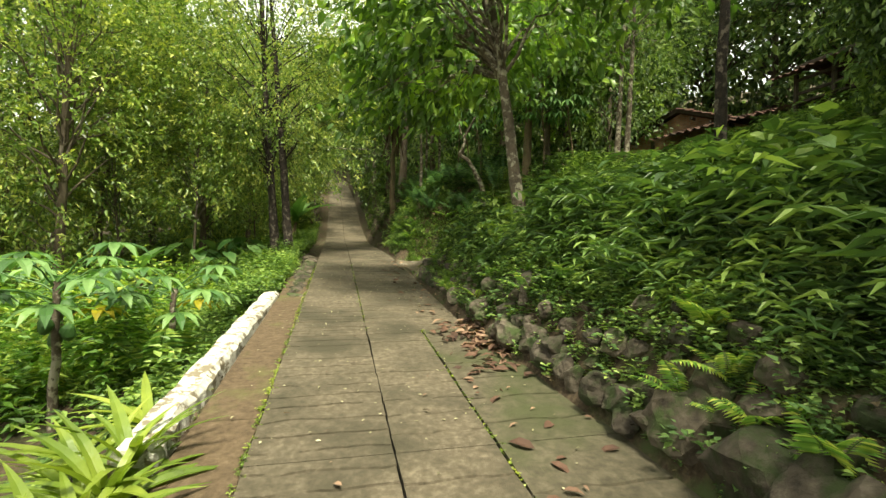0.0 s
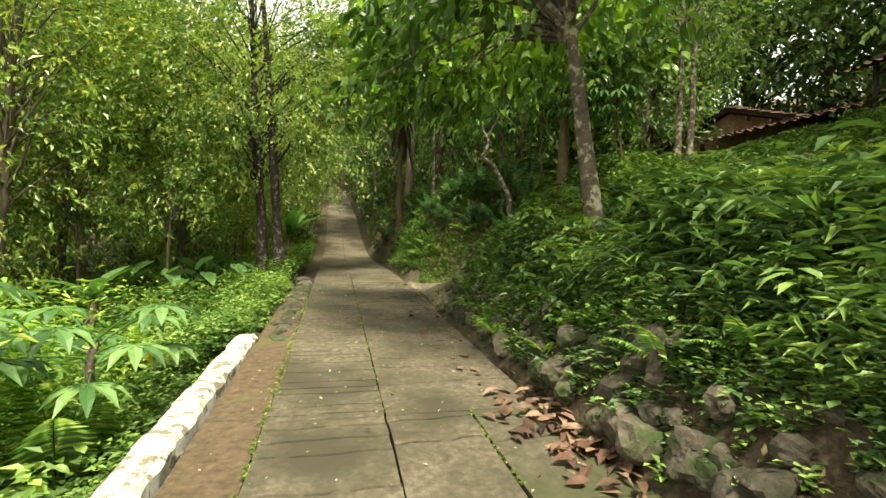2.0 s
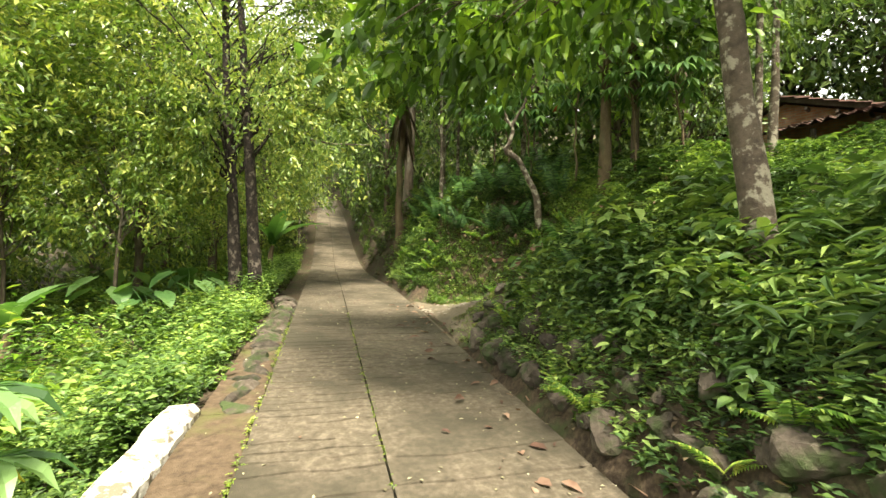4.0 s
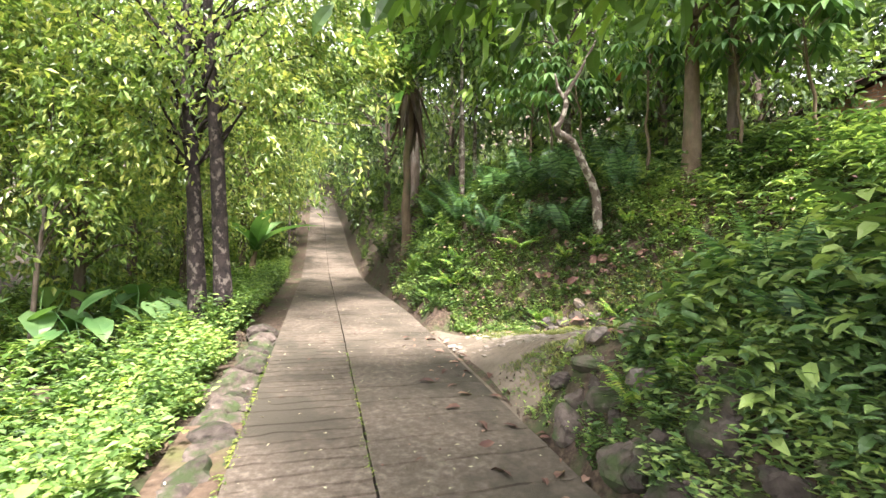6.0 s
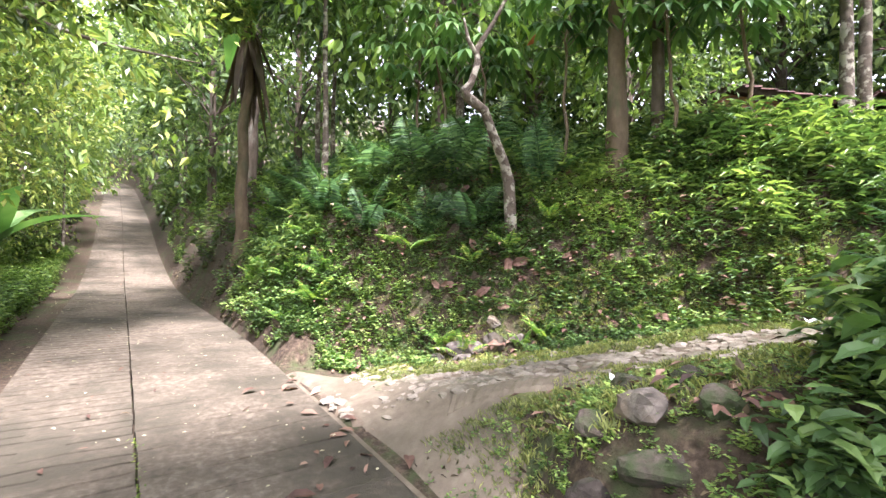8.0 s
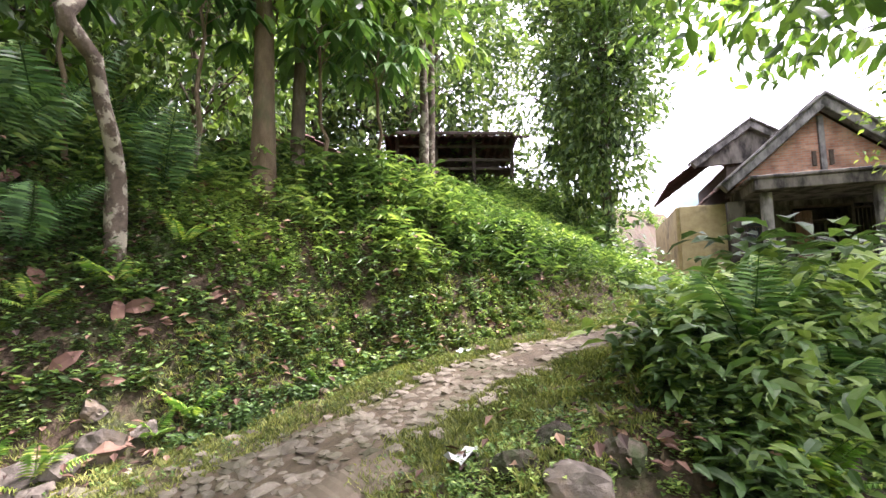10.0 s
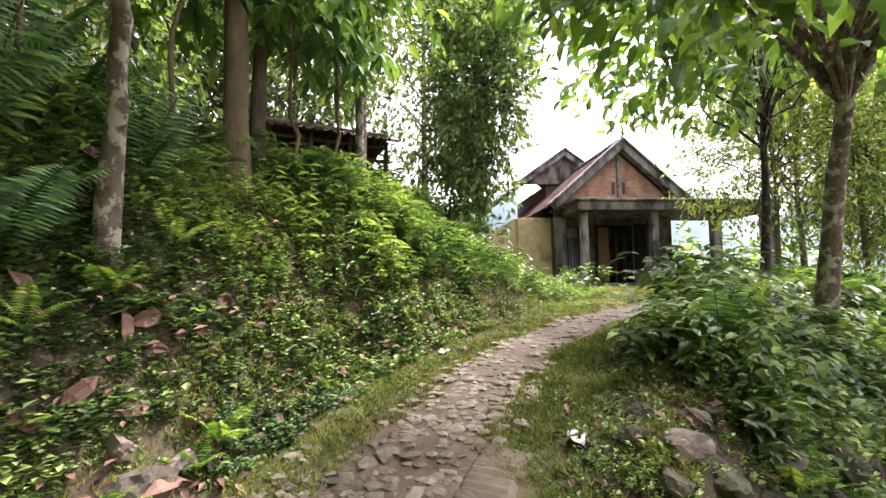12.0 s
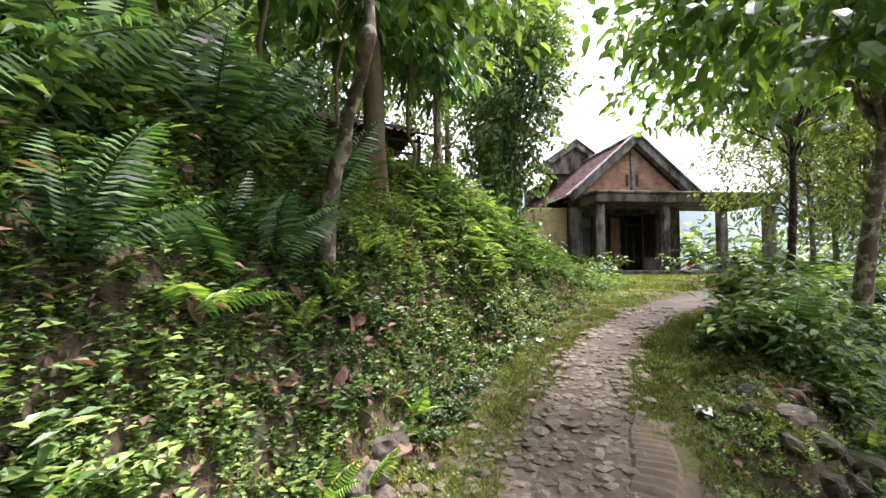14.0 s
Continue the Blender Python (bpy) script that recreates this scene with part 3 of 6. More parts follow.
# ---- trees ----
def tree(name, label, base, height, radius, crown, bark, leaf, lean=(0, 0), clumps=14, sprays=26, per=12, size=0.12, slim=0.42, droop=0.3, template=KITE, trunks=((0, 0),), wobble=0.04, low=0.4, limb=0.3, category="tree", seed=3, spread=0.55, gnarl=0.05, category_group="", extra=()):
    """A tree: wobbling tapered trunk, limbs to clumps that fill an ellipsoid, and sprays of single leaves in each clump."""
    global rng
    keep, rng = rng, np.random.default_rng(seed)
    z0 = float(ground_z(base[0], base[1])) if len(base) < 3 else base[2]
    root = thing(name, (base[0], base[1], z0), label, category, category_group)
    top = None
    for tx, ty in trunks:
        n = 12
        p = curve_points((tx, ty, -0.35), (tx + lean[0], ty + lean[1], height), 0, 0.0, n)
        p[:, :2] += np.cumsum(rng.normal(0, wobble, (n, 2)), 0) * np.linspace(0, 1, n)[:, None]
        r = radius * np.linspace(1.0, 0.25, n)
        r[0] *= 1.5
        r[1] *= 1.08
        part("trunk", mesh("trunk", *tube(p, r, 10, gnarl), bark, True), None, root)
        top = p if top is None else top
    cx, cy, cz, rx, ry, rz = crown
    d = unit(rng.normal(0, 1, (clumps, 3)))
    k = rng.uniform(0.35, 1.0, clumps) ** 0.5
    C = np.array([cx, cy, cz]) + d * k[:, None] * np.array([rx, ry, rz])
    if len(extra):
        C = np.concatenate([C, np.array(extra, float)])
    limbs, boughs, P, A = [], [], [], []
    for ci, c in enumerate(C):
        zz = np.clip(c[2] * rng.uniform(0.55, 0.85), low * height, height * 0.97)
        a = np.array([np.interp(zz, top[:, 2], top[:, j]) for j in range(3)])
        ra = np.interp(zz, top[:, 2], radius * np.linspace(1, 0.25, len(top))) * limb + 0.008
        q = curve_points(a, c, 0.12 * np.linalg.norm(c - a), 0.05, 6)
        boughs.append(tube(q, np.linspace(ra, 0.006, 6), 5))
        for _ in range(2):
            e = c + rng.normal(0, 0.45, 3) * np.array([rx, ry, rz]) * 0.4
            limbs.append(tube(curve_points(q[4], e, 0.05, 0.03, 4), np.linspace(0.009, 0.003, 4), 3))
        s = c + unit(rng.normal(0, 1, (sprays, 3))) * (rng.uniform(0.1, 1, (sprays, 1)) ** 0.6) * (np.array([rx, ry, rz]) * spread if ci < clumps else 0.42)
        out = unit(s - np.array([cx, cy, cz - 0.3 * rz]) + rng.normal(0, 0.4, (sprays, 3)))
        along = rng.uniform(0, 1, (sprays, per))
        p = s[:, None] + out[:, None] * (along * size * 3.2)[..., None] + rng.normal(0, size * 0.5, (sprays, per, 3))
        a = out[:, None] * 0.7 + rng.normal(0, 0.7, (sprays, per, 3)) + np.array([0, 0, -droop])
        P.append(p.reshape(-1, 3))
        A.append(a.reshape(-1, 3))
    for bough in boughs[:6]:
        part("limb", mesh("limb", *bough, bark, True), None, root)
    tagged(part("twig_spray", mesh("twigs", *joined(limbs + boughs[6:]), bark, True), None, root), kind="stuff")
    P, A = np.concatenate(P), np.concatenate(A)
    N = np.array([0, 0, 1.0]) + rng.normal(0, 0.55, P.shape)
    L = size * rng.uniform(0.65, 1.25, len(P))
    part("crown", mesh("crown", *lay(template, P, A, N, L, L * slim), leaf), None, root)
    rng = keep
    return root


CL = "clove tree with small yellow-green leaves"
t1 = tree("clove_tree", "clove tree with twin dark blotched trunks beside the road", (-1.62, 15.05), 9.0, 0.15, (-0.5, 0.2, 6.9, 3.0, 2.8, 3.7), BARK_DARK, CLOVE, (-0.7, 0.2), 44, 62, 11, 0.13, trunks=((-0.22, 0.12), (0.2, -0.08)), wobble=0.03, low=0.3, seed=11, limb=0.2, extra=[(1.2, 0.5, 5.5), (1.8, 1.0, 6.2), (2.3, 0.6, 5.2), (1.0, -0.5, 6.5), (2.0, 0, 7), (2.8, 1, 6.5), (1.5, 1.5, 7.5), (2.5, 1.5, 8), (0.8, 0.8, 4.6), (1.7, 0.3, 4.7), (-1.0, -0.3, 3.2), (-1.6, 0, 3.6), (-2, -0.3, 2.8), (-0.8, -0.5, 4.2), (0.6, -0.5, 4.1), (-1.3, -0.2, 4.4), (3.1, 2.0, 5.6), (2.9, 1.6, 7.2)])
t2 = tree("clove_tree", CL + " on the lower slope", (-7.2, 14.0), 9.5, 0.14, (0, 0, 5.9, 2.5, 2.5, 4.5), BARK_BROWN, CLOVE, (0.3, 0), 46, 36, 11, 0.16, low=0.12, seed=12)
tree("clove_tree", CL + " behind the roadside shrubs", (-4.6, 17.5), 8.5, 0.12, (0, 0, 4.8, 2.3, 2.3, 4.2), BARK_BROWN, CLOVE, (0.2, 0), 38, 28, 11, 0.17, low=0.15, seed=13)
t5 = tree("clove_tree", "young clove tree with yellow-green leaves", (-4.3, 15.4), 4.6, 0.05, (0, 0, 3.3, 1.3, 1.3, 1.4), BARK_BROWN, CLOVE, (0.1, 0), 16, 30, 11, 0.13, low=0.2, seed=14)
t3 = tree("forest_tree", "tall mid-green forest tree with a slim trunk", (-11.5, 20), 13, 0.2, (0, 0, 7.5, 3.3, 3.3, 6.4), BARK_BROWN, FOREST, (0.4, 0.3), 40, 15, 10, 0.34, 0.5, low=0.12, seed=15)
t4 = tree("forest_tree", "broad forest tree with mid-green leaves", (6.8, 18.5), 11, 0.17, (0, 0, 6.4, 2.9, 2.9, 4.8), BARK_BROWN, FOREST, (0.2, 0.3), 38, 15, 10, 0.3, 0.5, low=0.2, seed=16)
tree("cacao_tree", "cacao tree with mottled trunk and large drooping leaves over the road", (2.95, 6.9), 5.4, 0.115, (-0.4, 0.7, 4.0, 2.0, 1.9, 0.95), BARK_GREY, CACAO, (-0.75, 0.3), 26, 14, 7, 0.25, 0.47, 0.6, LEAF, low=0.45, seed=17, limb=0.4, spread=0.45, extra=[(-2.3, 2.9, 2.9), (-1.8, 3.0, 3.0), (-1.3, 2.9, 2.85), (-0.9, 2.8, 3.1), (-2.0, 2.8, 3.5), (-1.3, 2.6, 3.6), (-2.4, 2.5, 3.7), (-1.8, 2.1, 3.8), (0.5, 2.5, 3.7), (0.1, 2.4, 3.5), (-0.3, 2.55, 3.2), (-0.7, 2.4, 2.9), (-1.0, 2.46, 2.9), (0.0, 2.35, 3.8), (0.0, 1.5, 3.4), (-0.5, 1.9, 3.3), (0.3, 2.0, 3.9)])
cac = tree("cacao_tree", "slim dark-barked cacao tree with large drooping leaves", (4.55, 4.7), 5.0, 0.085, (-0.2, 0.2, 4.2, 2.2, 2.1, 0.8), BARK_DARK, CACAO, (-0.4, -0.2), 28, 13, 7, 0.25, 0.47, 0.6, LEAF, low=0.5, seed=27, limb=0.4, spread=0.42)
for x, y, s, a in [(-16, 26, 1.1, 40), (-9.5, 27, 1.0, 100), (-6.2, 25, 0.85, 200), (-13, 36, 1.3, 300), (-21, 17, 1.1, 10), (-25, 30, 1.4, 77), (-4.9, 34, 0.9, 140), (-7, 46, 1.2, 220), (-17.5, 9.5, 0.9, 20), (-4.2, 44, 0.9, 250), (-4.4, 54, 1.0, 111), (-28, 12, 1.3, 200), (-15, 18, 0.9, 160)]:
    copy_thing(t3, pose(x, y, float(ground_z(x, y)), 0, 0, a) @ Matrix.Scale(s, 4))
# last two, behind the start, are unseen: added for the shade they cast
for x, y, s, a in [(15.3, 16.4, 1.1, 20), (17.5, 10.5, 1.1, 75), (16.2, 14.2, 1.0, 160), (9.5, 19.5, 0.9, 70), (17, 12, 1.0, 250), (12, 17.8, 0.9, 330), (3.0, 28, 0.95, 200), (2.9, 44, 1.1, 20), (0.8, 79, 1.6, 60), (-3.4, 62, 1.3, 300), (2.6, 56, 1.2, 130), (-6, 74, 1.4, 90), (4.8, 23.5, 0.85, 30), (8.6, 24, 1.0, 90), (5.2, 30, 1.0, 170), (4.6, 38, 1.0, 260), (11.5, 21, 1.1, 310), (9.3, 17.5, 0.75, 120), (14.5, 19, 1.1, 10), (9.0, 33, 1.2, 200), (4.4, 50, 1.1, 80), (2.6, 64, 1.2, 33), (19, 14.5, 1.1, 240), (-1.8, 72, 1.3, 200), (9.6, 14.9, 0.6, 15), (17.5, 9.5, 0.8, 300), (17, 24, 1.2, 190), (15.5, 5.2, 0.8, 100), (4.6, -5.6, 0.75, 44), (-3.2, -3.0, 0.85, 144)]:
    copy_thing(t4, pose(x, y, float(ground_z(x, y)), 0, 0, a) @ Matrix.Scale(s, 4))
for x, y, s, a in [(-2.7, 24.5, 0.95, 60), (-2.9, 33, 1.0, 160), (-10.2, 11.2, 0.9, 120), (-8.5, 19, 1.0, 45), (-13.5, 14, 1.05, 200), (-4.0, 22.5, 0.9, 290), (-3.9, 28.5, 0.8, 190)]:
    copy_thing(t2, pose(x, y, float(ground_z(x, y)), 0, 0, a) @ Matrix.Scale(s, 4))
for x, y, s, a in [(-6.6, 16.2, 1.1, 145), (-9, 15, 1.0, 260), (-3.2, 19.5, 0.8, 90)]:
    copy_thing(t5, pose(x, y, float(ground_z(x, y)), 0, 0, a) @ Matrix.Scale(s, 4))
slim_t = tree("slender_tree", "slender pale trunk with a small dark crown", (2.83, 15.9), 5.8, 0.06, (0.1, 0.1, 5.0, 1.3, 1.3, 1.5), BARK_GREY, FOREST, (0.05, 0), 16, 24, 10, 0.18, low=0.7, seed=21)
for x, y, s, a in [(2.5, 32, 1.1, 50), (2.7, 36, 1.2, 150), (2.3, 40, 1.1, 250), (-1.4, 29.5, 0.95, 10), (3.4, 17.8, 1.0, 80), (4.2, 19, 1.1, 170)]:
    copy_thing(slim_t, pose(x, y, float(ground_z(x, y)), 0, 0, a) @ Matrix.Scale(s, 4))
tree("slender_tree", "tan smooth trunk with large dark leaves on the bank", (5.3, 12.4), 5.0, 0.14, (0.1, 0.1, 3.2, 1.7, 1.7, 1.1), BARK_TAN, CACAO, (0.15, 0), 22, 14, 7, 0.25, 0.47, 0.6, LEAF, low=0.42, seed=22, wobble=0.02)
tree("slender_tree", "dark slim trunk beside a tan one", (5.8, 12.15), 6.0, 0.09, (0.2, 0.2, 4.6, 1.5, 1.5, 1.6), BARK_BROWN, FOREST, (0.1, 0), 18, 22, 10, 0.18, low=0.6, seed=23, wobble=0.02)
tree("slender_tree", "lichen-pale trunk among the undergrowth", (4.65, 14.77), 6.0, 0.085, (0, 0.3, 4.0, 1.7, 1.7, 2.0), BARK_GREY, CACAO, (-0.05, 0), 24, 18, 7, 0.24, 0.46, 0.6, LEAF, low=0.4, seed=24, wobble=0.02)
tree("slender_tree", "pale twin trunks on the bank top", (7.0, 10.6), 6.0, 0.08, (0.2, 0, 4.4, 1.7, 1.7, 1.9), BARK_GREY, FOREST, (0.2, -0.1), 22, 24, 10, 0.18, trunks=((0, 0), (0.22, -0.12)), low=0.5, seed=25, wobble=0.03)
tree("forest_tree", "tall leafy tree beside the house", (10.5, 6.1), 10, 0.14, (0, 0, 6.2, 1.25, 1.25, 4.2), BARK_BROWN, FOREST, (0.1, 0), 52, 36, 12, 0.19, 0.5, low=0.2, seed=26)
fine = tree("slender_tree", "slim open tree with fine sparse leaves", (5.5, 0.9), 6.4, 0.07, (0, 0, 3.9, 1.7, 1.7, 2.4), BARK_BROWN, CLOVE, (0.2, 0), 30, 22, 10, 0.14, low=0.25, seed=28)
for x, y, s, a in [(5.0, -0.9, 1.1, 70), (5.6, 1.9, 0.9, 190), (4.3, -1.6, 1.0, 250), (6.2, -2.6, 1.25, 20), (4.2, -3.0, 1.2, 130)]:
    copy_thing(fine, pose(x, y, float(ground_z(x, y)), 0, 0, a) @ Matrix.Scale(s, 4))


# ---- undergrowth ----
def scatter(n, x0, x1, y0, y1, keep=None):
    x, y = rng.uniform(x0, x1, n), rng.uniform(y0, y1, n)
    s, l = x - road_x(y) - road_edge(y), road_x(y) - 1.55 - x
    ok = (s > 0.03) | (l > 0.0)
    d, _, u = path_at(x, y)
    ok &= d > np.where(u < 7, 0.95, 1.6)
    ok &= np.hypot((x - 12.5) * 0.9, y + 1.5) > 5.2
    if keep is not None:
        ok &= keep(x, y, s, l, d)
    x, y = x[ok], y[ok]
    return np.stack([x, y, ground_z(x, y) - 0.02], -1)


def mass(name, label, category, template, pos, size, mat, tilt=0.25):
    v, f = strew(template, pos, rng.uniform(0, 2 * np.pi, len(pos)), size * rng.uniform(0.55, 1.25, len(pos)), tilt)
    return tagged(part(name, mesh(name, v, f, mat)), label, category, kind="stuff")


H1 = herb(6, 0.26, 8, 0.078, 0.042, 0.35, seed=1)
H2 = herb(6, 0.42, 8, 0.17, 0.031, 0.6, seed=2)
H3 = herb(8, 0.55, 9, 0.125, 0.06, 0.4, seed=3)
H5 = herb(9, 0.55, 11, 0.08, 0.048, 0.4, seed=8)
H6 = herb(7, 0.5, 8, 0.17, 0.08, 0.5, LEAF, seed=10)
TALL = herb(13, 1.7, 13, 0.2, 0.075, 0.55, seed=9)
H4 = herb(5, 0.14, 5, 0.06, 0.04, seed=6)
south_corner = lambda x, y: (x < 4.6) & (y > 9.7 - 0.25 * (x - 2.2)) & (y < 12.4)
clear_left = lambda x, y: ((x > -1.5) & (y < 8.8)) | ((x > -5.6) & (x < -2.4) & (y > 3.2) & (y < 6.5)) | ((x > -2.2) & (y < 4.7))
foot = lambda x, y: (np.hypot(x - 3.7, y - 13.1) < 0.55) & (0.76 * x + 0.65 * y < 11.45)
stony = lambda x, y, s: (y < 7.6) & (s < 0.42) & (np.sin(x * 37 + y * 23) < 0.35)
bare = lambda x, y: ~((np.hypot(x - 3.7, y - 13.1) < 0.55) & (0.76 * x + 0.65 * y < 11.45)) & ~((x < 3.4) & (y < 11.6)) & (wave(x, y, 2.9, 0.4) > -0.8)
low_foot = lambda x, y, d, w: (y > 11.2) & (x < 5.2) & (d < w)
near_bank = lambda x, y, s, l, d: (s > 0.05) & (d > 1.15) & ~stony(x, y, s) & ~south_corner(x, y) & ~foot(x, y) & ~low_foot(x, y, d, 1.6)
mass("bank_herbs", "dense low green herbs covering the banks", "undergrowth", H1, scatter(7000, 1.6, 5.6, 0.2, 18, near_bank), 0.9, BANK)
mass("bank_lanceolate_plants", "dense dark narrow-leaved plants on the banks", "undergrowth", H2, scatter(5000, 1.8, 6.4, 0.2, 18, lambda x, y, s, l, d: (s > 0.45) & (d > 1.4) & ~south_corner(x, y) & ~foot(x, y) & ~low_foot(x, y, d, 2.1) & ~((y > 6.6) & (y < 10.6) & (x < 4.6))), 0.95, BANK)
mass("crest_lanceolate_plants", "tall narrow-leaved plants overhanging from the bank's top", "undergrowth", H2, scatter(1100, 2.5, 5.0, 0.6, 5.6, lambda x, y, s, l, d: s > 0.75), 1.25, BANK, 0.3)
mass("bank_creepers", "small bright creepers on the lower banks", "undergrowth", H4, scatter(4500, 1.6, 7.0, 0.2, 17, lambda x, y, s, l, d: (d > 0.75) & ~low_foot(x, y, d, 1.5) & ~south_corner(x, y) & ~stony(x, y, s + 0.1)), 0.8, HERB)
mass("bank_seedlings", "tiny green seedlings carpeting the steep bank", "undergrowth", H4, scatter(9000, 1.9, 6.0, 0.2, 15, lambda x, y, s, l, d: (d > 0.9) & ~low_foot(x, y, d, 1.35) & (s < 3.2) & ~south_corner(x, y) & ~foot(x, y) & ~stony(x, y, s + 0.15)), 1.2, BANK)
mass("corner_bushes", "leafy dark green bushes on the corner of the bank", "undergrowth", H6, scatter(420, 2.0, 4.6, 6.4, 9.7, lambda x, y, s, l, d: (s > 0.3) & (d > 1.1)), 0.8, BANK, 0.2)
mass("corner_weeds", "low green weeds between the stones of the corner", "undergrowth", H4, scatter(1500, 1.75, 3.6, 8.8, 11.4, lambda x, y, s, l, d: d > 0.8), 0.5, HERB)
mass("foot_weeds", "low green weeds at the foot of the bank", "undergrowth", H4, scatter(13000, 2.0, 6.2, 9.3, 16.5, lambda x, y, s, l, d: (d > 0.95) & (d < 2.6) & bare(x, y)), 0.8, BANK)
mass("foot_ferns", "small bright weeds dotted over the bank's foot", "undergrowth", H1, scatter(1700, 2.0, 6.2, 10.0, 16.5, lambda x, y, s, l, d: (d > 1.1) & (d < 2.6) & bare(x, y)), 0.5, HERB)
mass("bank_litter", "brown dead leaves caught on the bank", "leaf litter", lay(KITE, rng.normal(0, 0.09, (6, 3)) * [1, 1, 0.2] + [0, 0, 0.04], rng.normal(0, 1, (6, 3)) * [1, 1, 0.4], np.array([0, 0, 1.0]) + rng.normal(0, 0.5, (6, 3)), 0.085, 0.04), scatter(1500, 2.3, 6.2, 8.8, 15.8, lambda x, y, s, l, d: (d > 0.9) & (d < 3.2)), 1.0, LITTER)
moss_y = rng.uniform(0.5, 13, 900)
moss_x = np.where(rng.random(900) < 0.6, -0.557, np.where(moss_y < 6, 1.102, 0.385)) + rng.normal(0, 0.018, 900)
mass("joint_moss", "yellow-green moss and weeds in the road's joints", "moss", lay(KITE, rng.normal(0, 0.012, (8, 3)) * [1, 1, 0], rng.normal(0, 1, (8, 3)) * [1, 1, 0.4] + [0, 0, 0.3], np.array([0, 0, 1.0]) + rng.normal(0, 0.4, (8, 3)), 0.022, 0.014), np.stack([moss_x, moss_y, road_z(moss_y) - 0.004], -1), 0.9, STRAP, 0.1)
mass("crest_herbs", "leafy green herbs over the top of the bank", "undergrowth", H1, scatter(3400, 4.6, 10.5, 6, 16, lambda x, y, s, l, d: d > 1.5), 0.75, BANK)
mass("verge_herbs", "bright green leafy herbs along the road's lower edge", "undergrowth", H1, scatter(2400, -3.4, -1.0, 1.5, 30, lambda x, y, s, l, d: ~clear_left(x, y)), 1.05, HERB)
mass("verge_bushes", "bright green small-leaved bushes crowding the road's lower edge", "undergrowth", H5, scatter(1100, -2.5, -1.05, 8.7, 24, lambda x, y, s, l, d: l > 0.12 + 0.25 * (y < 10)), 0.95, HERB, 0.15)
mass("slope_tall_shrubs", "tall leafy shrubs on the slope below the road", "undergrowth", TALL, scatter(120, -8.5, -2.5, 6.2, 13.5, lambda x, y, s, l, d: ~((x > -3.4) & (y > 9.5))), 0.85, FERN, 0.12)
mass("slope_shrubs", "leafy green shrubs down the slope", "undergrowth", H3, scatter(1900, -11, -1.9, 3, 32, lambda x, y, s, l, d: ~clear_left(x, y)), 1.15, HERB)
mass("forest_shrubs", "dark leafy undergrowth among the trees", "undergrowth", H3, scatter(2000, 1.4, 15, 3, 42, lambda x, y, s, l, d: ((s > 1.1) | ((y > 17) & (s > 0.15))) & (d > 2.2) & ~((x > 4.6) & (x < 12) & (y > 7) & (y < 15.6))), 1.15, BANK)
mass("far_slope_shrubs", "green shrubs in the far woods", "undergrowth", H3, scatter(550, -28, -2, 25, 70), 2.6, FOREST)
mass("far_verge_shrubs", "green shrubs along the upper road", "undergrowth", H3, scatter(700, -4.5, 6, 30, 78, lambda x, y, s, l, d: (np.maximum(s, l) > 0.15) & (np.maximum(s, l) < 3.5)), 1.7, FOREST)
mass("roadside_litter", "dead leaves and crumbs of earth along the road's edges", "leaf litter", lay(KITE, rng.normal(0, 0.06, (7, 3)) * [1, 1, 0.2], rng.normal(0, 1, (7, 3)) * [1, 1, 0.3], np.array([0, 0, 1.0]) + rng.normal(0, 0.4, (7, 3)), 0.06, 0.03), scatter(5200, -1.6, 4.6, 0.5, 26, lambda x, y, s, l, d: ((s > 0.0) & (s < 1.0)) | (l < 0.35)) + [0, 0, 0.03], 1.0, EARTHY)
mass("rise_shrubs", "dense shrubs on the rise beyond the path", "undergrowth", H2, scatter(1500, 6.2, 12.5, 5.0, 11.5, lambda x, y, s, l, d: d > 1.7), 0.75, BANK)
mass("hill_shrubs", "green shrubs over the upper hillside", "undergrowth", H3, scatter(900, 8, 40, -2, 45, lambda x, y, s, l, d: (d > 3) & (y > 4 + 0.2 * (x - 8)) & ~((x < 14.5) & (y < 17))), 2.6, FOREST)


# ---- grass and small growth beside the path ----
TURF = surface("short_worn_turf", [(0.3, (0.06, 0.07, 0.022)), (0.55, (0.12, 0.13, 0.04)), (0.8, (0.2, 0.19, 0.07))], 30.0, 0.95, 1.0, 70.0, blot=(0.16, 0.122, 0.075), blot_scale=2.2, blot_at=(0.46, 0.62))


def path_spot(u, q):
    """The point q metres to the side of the path's middle line at u."""
    i = np.minimum(np.asarray(u, int), len(PATH) - 2)
    c = PATH[i] + (PATH[i + 1] - PATH[i]) * (u - i)[..., None]
    d = unit(PATH[i + 1][..., :2] - PATH[i][..., :2])
    return c[..., 0] + d[..., 1] * q, c[..., 1] - d[..., 0] * q


TU, TQ = np.meshgrid(np.linspace(0.9, 9.9, 260), np.linspace(-1, 1, 33), indexing="ij")
reach = np.where(TQ < 0, 1.35, 1.5) + 1.4 * smooth(5.5, 8.5, TU)
tx, ty = path_spot(TU, TQ * reach)
tz = ground_z(tx, ty) + 0.013 - 0.09 * np.abs(TQ) ** 6 - 0.12 * smooth(0.35, 0.0, tx - road_x(ty) - road_edge(ty) - 0.3) - 0.1 * smooth(1.5, 0.9, TU)
ti = (np.arange(259)[:, None] * 33 + np.arange(32)[None]).ravel()
